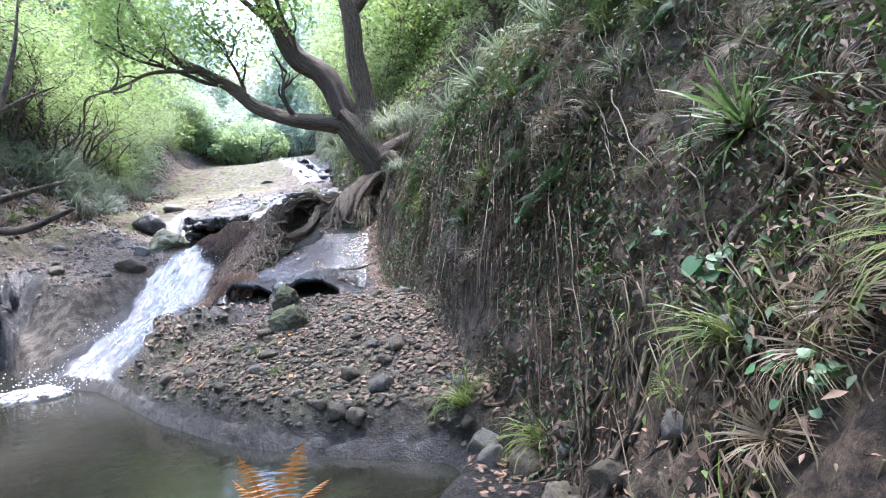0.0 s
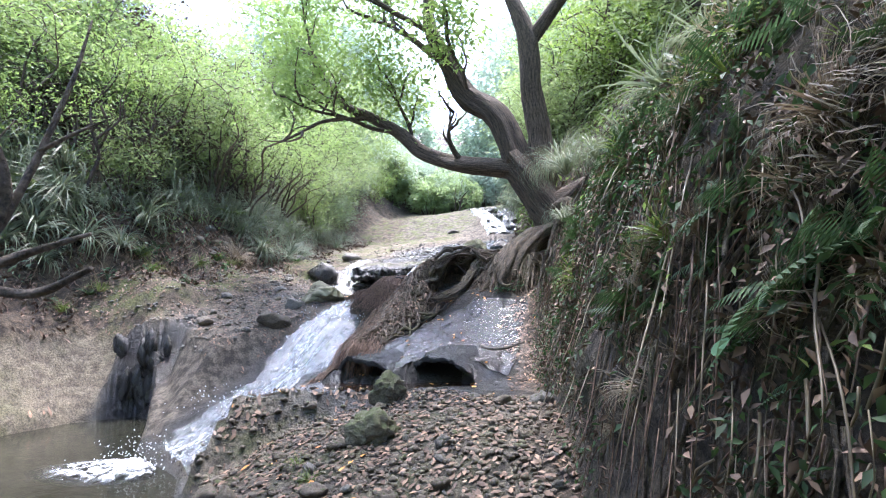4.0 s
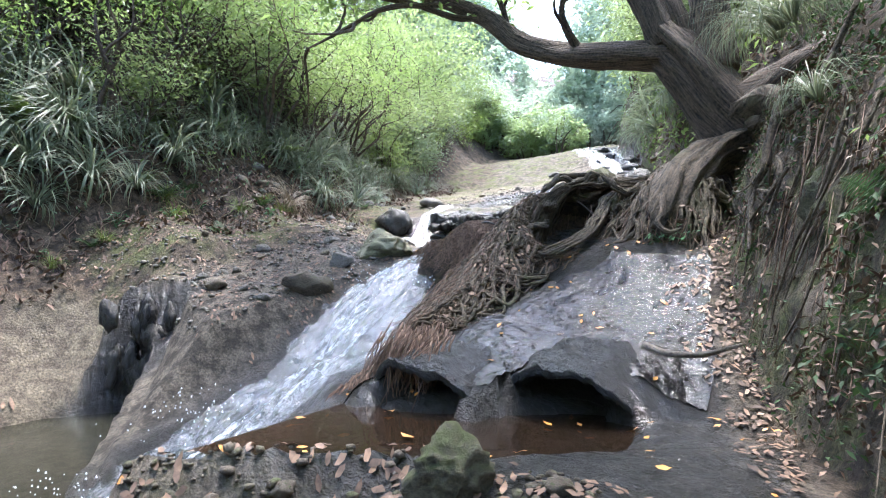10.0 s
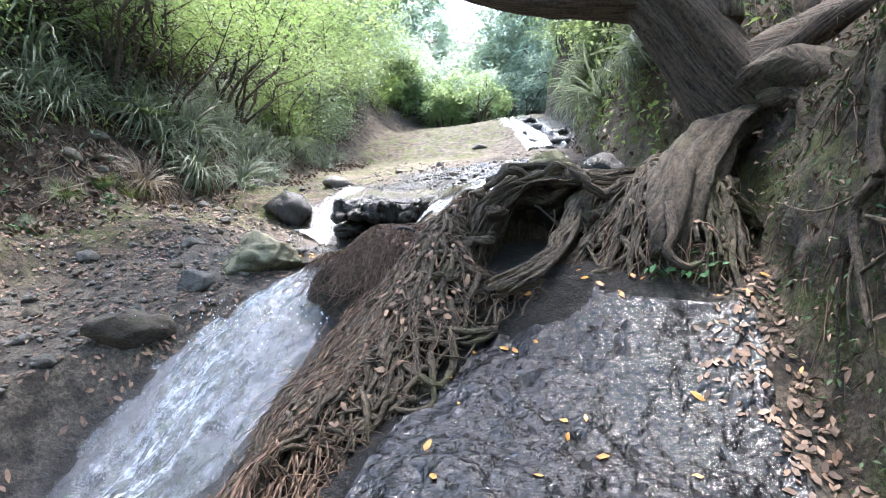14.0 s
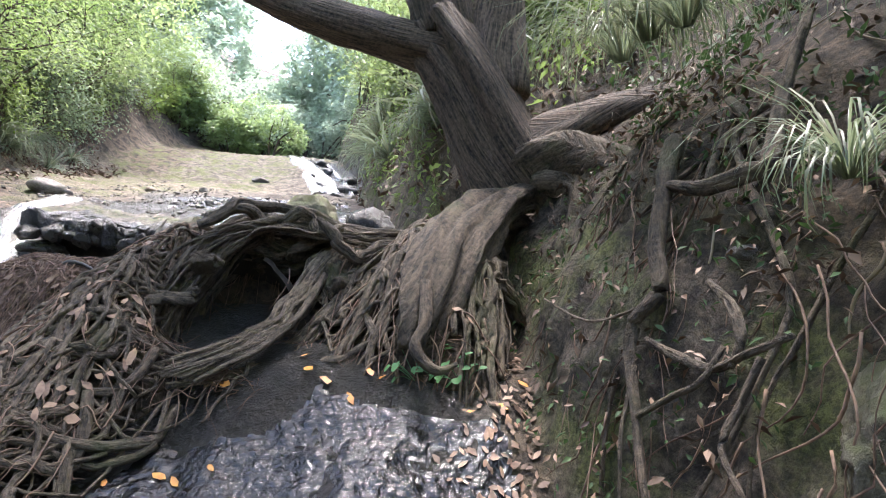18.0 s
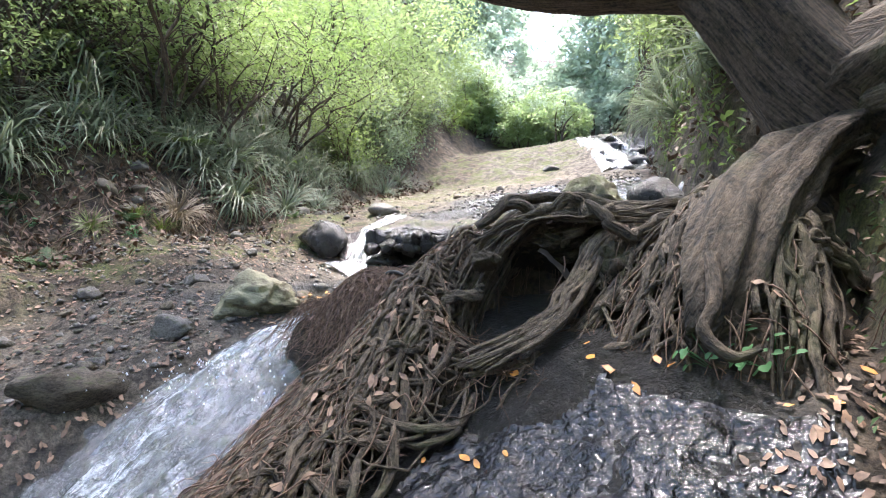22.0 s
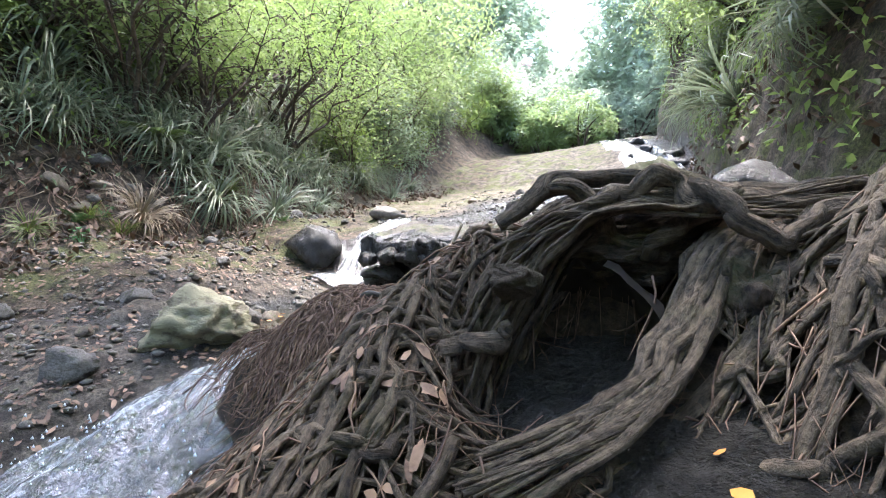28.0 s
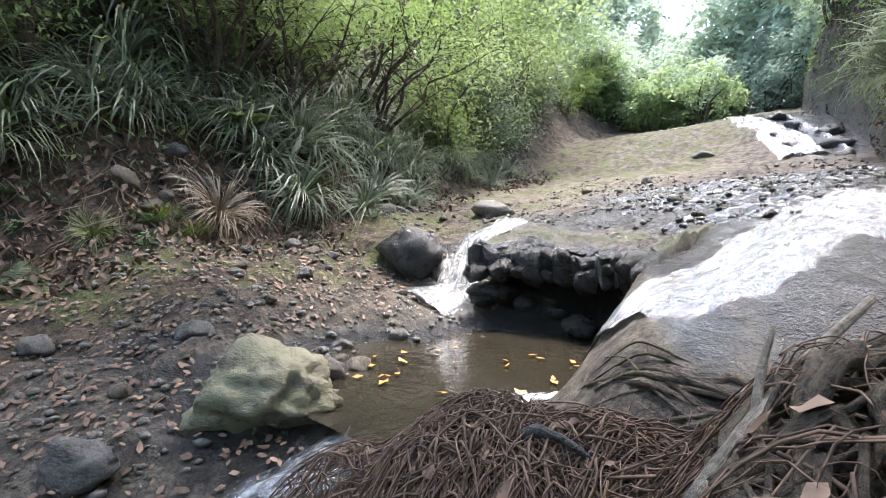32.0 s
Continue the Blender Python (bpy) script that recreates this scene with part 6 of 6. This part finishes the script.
def undergrowth(name, n, ys, offs, side, mat_, size, rise, label):
    x, y, z = spread_points(n, ys, offs, side, UG)
    keep = rough(x, y, 0.45, 51, 3) + 0.5 * rough(z, y, 0.3, 52, 2) > UG.uniform(-0.55, 0.35, n)
    c = np.stack([x, y, z], -1)[keep]
    out = -1.0 if side == "r" else 1.0
    c = c + np.stack([out * UG.uniform(0, 0.12, len(c)), UG.normal(0, 0.03, len(c)), UG.uniform(0, rise, len(c))], -1)
    v, f = leaves(c, size, UG, 0.6)
    part(name, mesh_of(name, v, f, mat_, False), None, label, category="undergrowth", kind="stuff")


undergrowth("bank_undergrowth", 5000, (7.4, 11.5), (0.75, 3.2), "r", LEAF_DARK, 0.06, 0.16, "low dark plants over the root-hung bank")
undergrowth("bank_undergrowth", 5000, (2.7, 7.3), (0.08, 0.6), "r", LEAF_DARK, 0.045, 0.12, "small dark ferns and creepers on the soil wall")
undergrowth("bank_debris", 7000, (2.7, 7.5), (0.05, 0.6), "r", LITTER_DARK, 0.04, 0.08, "dead leaves and debris caught on the soil wall")
undergrowth("bank_debris", 16000, (0, 5.5), (0.45, 2.6), "r", LITTER_DARK, 0.04, 0.1, "dark dead fronds and rotting leaves over the soil bank")
undergrowth("bank_undergrowth", 26000, (0, 7.5), (0.4, 2.9), "r", LEAF_DARK, 0.045, 0.18, "low dark creeping plants on the soil bank")
undergrowth("bank_undergrowth", 4000, (0, 7.5), (0.25, 2.6), "r", LEAF, 0.04, 0.15, "small fresh green leaves on the soil bank")
undergrowth("bank_dead_leaves", 13000, (0, 11.5), (0.05, 3.0), "r", LITTER_DARK, 0.05, 0.05, "brown dead leaves caught on the soil bank")
undergrowth("far_bank_undergrowth", 18000, (11, 26), (0.1, 3.0), "r", LEAF, 0.09, 0.3, "low green plants on the far soil bank")
undergrowth("far_bank_dead_leaves", 7000, (11, 26), (0.0, 2.5), "r", LITTER_DARK, 0.1, 0.1, "dead leaves and debris on the far soil bank")
undergrowth("bank_litter", 4500, (0.3, 10), (-0.02, 0.7), "r", LITTER, 0.035, 0.04, "pale dead leaves and bits caught on the soil wall")
undergrowth("bank_moss_plants", 7000, (2.5, 10), (0.02, 0.8), "r", LEAF_DARK, 0.035, 0.05, "tiny creeping plants on the soil wall")
undergrowth("slope_undergrowth", 12000, (-2, 22), (0.3, 5.5), "l", LEAF_GREY, 0.09, 0.35, "low grey-green plants on the slope")
undergrowth("slope_undergrowth", 16000, (-2, 22), (0.6, 6.0), "l", LEAF, 0.085, 0.4, "low green plants on the slope")
undergrowth("slope_dead_leaves", 22000, (-2, 20), (-0.6, 3.5), "l", LITTER_DARK, 0.1, 0.1, "dark rotting leaves and debris on the slope")


def strands(name, n, ys, offs, side, mat_, lengths, radius, label, straight=0.3, seed=1):
    """Thin roots or dry stalks that hang down a bank."""
    g = np.random.default_rng(seed)
    x, y, z = spread_points(n, ys, offs, side, g)
    out = -1.0 if side == "r" else 1.0
    y = y + 0.1 * np.sin(y * 9)
    l = g.uniform(*lengths, n)
    q = np.stack([x + out * 0.05, y, z + 0.04], -1)
    dy, dx = g.normal(0, straight, n), out * g.uniform(0.05, 0.25, n)
    lines = []
    for i in range(8):
        lines.append(q)
        q = q + np.stack([dx, dy + g.normal(0, straight * 1.3, n), -np.ones(n)], -1) * (l / 7)[:, None]
        under = height(q[:, 0], q[:, 1]) + 0.015 - q[:, 2]
        q = q + np.stack([np.where(under > 0, out * np.minimum(0.12, 0.25 * under + 0.02), 0), 0 * l, 0 * l], -1)
    lines = np.stack(lines, 1)
    w = radius * g.uniform(0.5, 1.5, n)
    pieces = [tube(lines[k], [w[k], w[k] * 0.9, w[k] * 0.35], 4, 2, 0.1, k % 50) for k in range(n)]
    part(name, tube_mesh(name, pieces, mat_), None, label, category="roots", kind="stuff")


strands("hanging_roots", 480, (2.8, 9.6), (0.12, 0.5), "r", ROOTLET, (0.2, 0.6), 0.003, "thin pale roots hanging down the soil bank", 0.45, 2)
strands("hanging_roots", 100, (1.5, 7.6), (0.1, 0.45), "r", ROOT, (0.3, 0.8), 0.0065, "crooked brown roots hanging down the soil bank", 0.35, 3)
strands("dry_stalks", 2400, (0.2, 6.5), (0.2, 2.6), "r", STRAW, (0.2, 0.75), 0.0034, "dry stalks and dead fronds hanging over the soil bank", 0.6, 14)
strands("dry_stalks", 250, (5, 11), (0.4, 2.6), "r", STRAW, (0.15, 0.6), 0.004, "dry stalks hanging over the soil bank", 0.5, 4)
strands("dry_stalks", 1100, (0, 18), (0.1, 2.5), "l", STRAW, (0.3, 0.9), 0.006, "dry stalks hanging on the slope", 0.6, 5)
strands("hanging_roots", 300, (4, 14), (0.0, 0.7), "l", ROOTLET, (0.2, 0.6), 0.007, "reddish roots hanging under the slope's edge", 0.4, 6)


# ---- fallen leaves ----
def litter(name, count, xs, ys, mat_, label, seed, size=0.065, keep=None, top=None):
    r = np.random.default_rng(seed)
    top = top or height
    x, y = r.uniform(*xs, count * 6), r.uniform(*ys, count * 6)
    ok = keep(x, y) if keep else np.ones(len(x), bool)
    ok &= np.hypot(top(x + 0.04, y) - top(x - 0.04, y), top(x, y + 0.04) - top(x, y - 0.04)) < 0.1
    x, y = x[ok][:count], y[ok][:count]
    z = top(x, y) + 0.012
    n = len(x)
    a = r.uniform(0, 6.28, n)
    L = size * r.uniform(0.6, 1.3, n)
    gx_, gy_ = (top(x + 0.03, y) - top(x - 0.03, y)) / 0.06, (top(x, y + 0.03) - top(x, y - 0.03)) / 0.06
    pts = []
    for u, w, h in ((-0.5, 0, 0.05), (-0.15, 0.22, 0.15), (0.25, 0.17, 0.1), (0.5, 0, 0.22), (0.25, -0.17, 0.12), (-0.15, -0.22, 0.2)):
        dx, dy = L * (u * np.cos(a) - w * np.sin(a)), L * (u * np.sin(a) + w * np.cos(a))
        pts.append(np.stack([x + dx, y + dy, z + gx_ * dx + gy_ * dy + h * L * r.uniform(0.2, 1.2, n)], -1))
    v = np.stack(pts, 1).reshape(-1, 3)
    k = np.arange(n)[:, None] * 6
    f = np.vstack([k + [0, 1, 5], k + [3, 4, 2]])
    return part(name, mesh_of(name, v, [np.vstack([k + [1, 2, 4, 5]]), f], mat_, False), None, label, category="leaf litter", kind="stuff")


litter("fallen_leaves", 1600, (-3.8, 1.0), (0.5, 6.4), LITTER_DARK, "dark rotting leaves strewn over rock", 11, 0.05, keep=lambda x, y: ((y > shore(x) + 0.1) | (x > foot(y) - 0.35)) & (x < foot(y) + 0.1))
litter("fallen_leaves", 1300, (-3.8, 1.0), (0.5, 6.4), LITTER, "dry brown fallen leaves strewn over rock", 1, 0.05, keep=lambda x, y: ((y > shore(x) + 0.1) | (x > foot(y) - 0.35)) & (x < foot(y) + 0.1))
litter("fallen_leaves", 380, (-2.6, -1.0), (6.6, 10.2), LITTER_DARK, "dark rotting leaves at the foot of the bank", 14, 0.04, keep=lambda x, y: (x < foot(y) + 0.08) & (rough(x, y, 0.4, 71) * 0.3 + x > foot(y) - 0.35))
litter("fallen_leaves", 330, (-2.6, -1.0), (6.6, 10.2), LITTER, "brown fallen leaves at the foot of the bank", 4, 0.04, keep=lambda x, y: (x < foot(y) + 0.08) & (rough(x, y, 0.4, 71) * 0.3 + x > foot(y) - 0.28))
litter("fallen_leaves", 1500, (-9.5, -5.0), (7.3, 13), LITTER_DARK, "dark rotting leaves strewn over the tan rock", 12, 0.05, keep=lambda x, y: (bed(x, y) > 1.2) & (bed(x, y) > np.where(y > 9.9, UPPER + 0.1, 0)))
litter("fallen_leaves", 2000, (-9.5, -5.0), (7.3, 13), LITTER, "pale fallen leaves strewn over the tan rock", 2, 0.045, keep=lambda x, y: (bed(x, y) > 1.2) & (bed(x, y) > np.where(y > 9.9, UPPER + 0.1, 0)))
litter("orange_leaves", 110, (-3.8, -1.0), (3.6, 9.6), LITTER_ORANGE, "orange fallen leaves on wet rock", 3, 0.055, keep=lambda x, y: (y > shore(x) + 0.1) & (x < foot(y)))
litter("leaves_on_roots", 240, (-4.6, -1.6), (7.6, 10.4), LITTER, "brown leaves caught among the roots", 5, 0.05, keep=lambda x, y: mound(x, y) > 0.12, top=lambda x, y: root_top(x, y) + 0.03)
litter("floating_leaves", 26, (-6.4, -4.6), (10.2, 11.8), LITTER_ORANGE, "yellow leaves floating on the pool", 6, 0.07, keep=lambda x, y: bed(x, y) < UPPER - 0.05, top=lambda x, y: 0 * x + UPPER)
litter("floating_leaves", 8, (-3.2, -1.8), (6.1, 7.4), LITTER_ORANGE, "orange leaves floating on the brown pool", 7, 0.06, keep=lambda x, y: bed(x, y) < MIDDLE - 0.03, top=lambda x, y: 0 * x + MIDDLE)
litter("shore_leaves", 260, (-8.0, -6.7), (5, 8.0), LITTER, "pale leaves washed up along the sandy shore", 8, 0.07, keep=lambda x, y: np.abs(height(x, y) - LOWER - 0.05) < 0.12)

for k, (x, y, s_) in enumerate(((0.6, 2.3, 0.26), (0.78, 2.05, 0.24), (0.5, 2.75, 0.22), (0.95, 1.9, 0.2), (0.42, 2.5, 0.3), (0.68, 1.75, 0.28), (0.3, 2.95, 0.3), (0.1, 3.2, 0.26), (0.85, 2.45, 0.22))):
    stone("stone", x, y, (s_, s_ * 0.85, s_ * 0.75), STONE if k % 2 else STONE_BROWN, "grey rock half buried at the foot of the bank", 40 * k, 0.3, k, group="stones at the bank")
net = empty("bank_root_net", (0.8, 2.0, 1.0), "net of crooked brown roots at the bank's foot", "roots")
for k in range(46):
    g = random.Random(700 + k)
    y0 = g.uniform(1.0, 4.2)
    x0 = float(foot(y0)) + g.uniform(0.3, 0.9)
    n_, dy, r0 = 8, g.uniform(-0.5, 0.9), g.choice((0.006, 0.009, 0.013, 0.02))
    pts = []
    for i in range(n_):
        u = i / (n_ - 1)
        x, y = x0 - u * g.uniform(0.45, 0.6) + g.uniform(-0.03, 0.03), y0 + u * dy * 0.7 + 0.07 * math.sin(5 * u + k) + g.uniform(-0.03, 0.03)
        pts.append((x - 0.8, y - 2.0, float(height(x, y)) + r0 + g.uniform(0.01, 0.05) - 1.0))
    part("root", tube_mesh("root", [tube(pts, [r0, r0 * 0.9, r0 * 0.4], 7, 4, 0.2, k)], ROOT), net)
net = empty("bank_root_net", (-0.6, 8.6, 2.0), "net of crooked pale roots down the bare soil bank", "roots")
for k in range(15):
    g = random.Random(900 + k)
    y0 = g.uniform(7.3, 9.7)
    r0 = g.choice((0.005, 0.007, 0.01, 0.014, 0.02))
    dy, ph, am = g.uniform(-0.7, 0.5), g.uniform(0, 6), g.uniform(0.08, 0.18)
    pts = []
    for i in range(11):
        u = i / 10
        y = y0 + u * dy + am * math.sin(7 * u + ph) + g.uniform(-0.03, 0.03)
        x = float(foot(y)) + 0.62 - 0.56 * u**1.2 + g.uniform(-0.02, 0.02)
        pts.append((x - 0.02 + 0.6, y - 8.6, float(height(x, y)) + r0 + g.uniform(0.02, 0.06) - 2.0))
    part("root", tube_mesh("root", [tube(pts, [r0, r0, r0 * 0.7, r0 * 0.3], 7, 4, 0.25, k)], ROOT), net)
frond = fern(95, 5, 0.5, FROND, "dead orange palm frond fallen at the pool's edge", "dead_frond", 0.5, 16)
frond.location, frond.rotation_euler = (-1.0, 2.75, 0.42), (radians(-25), radians(10), radians(40))
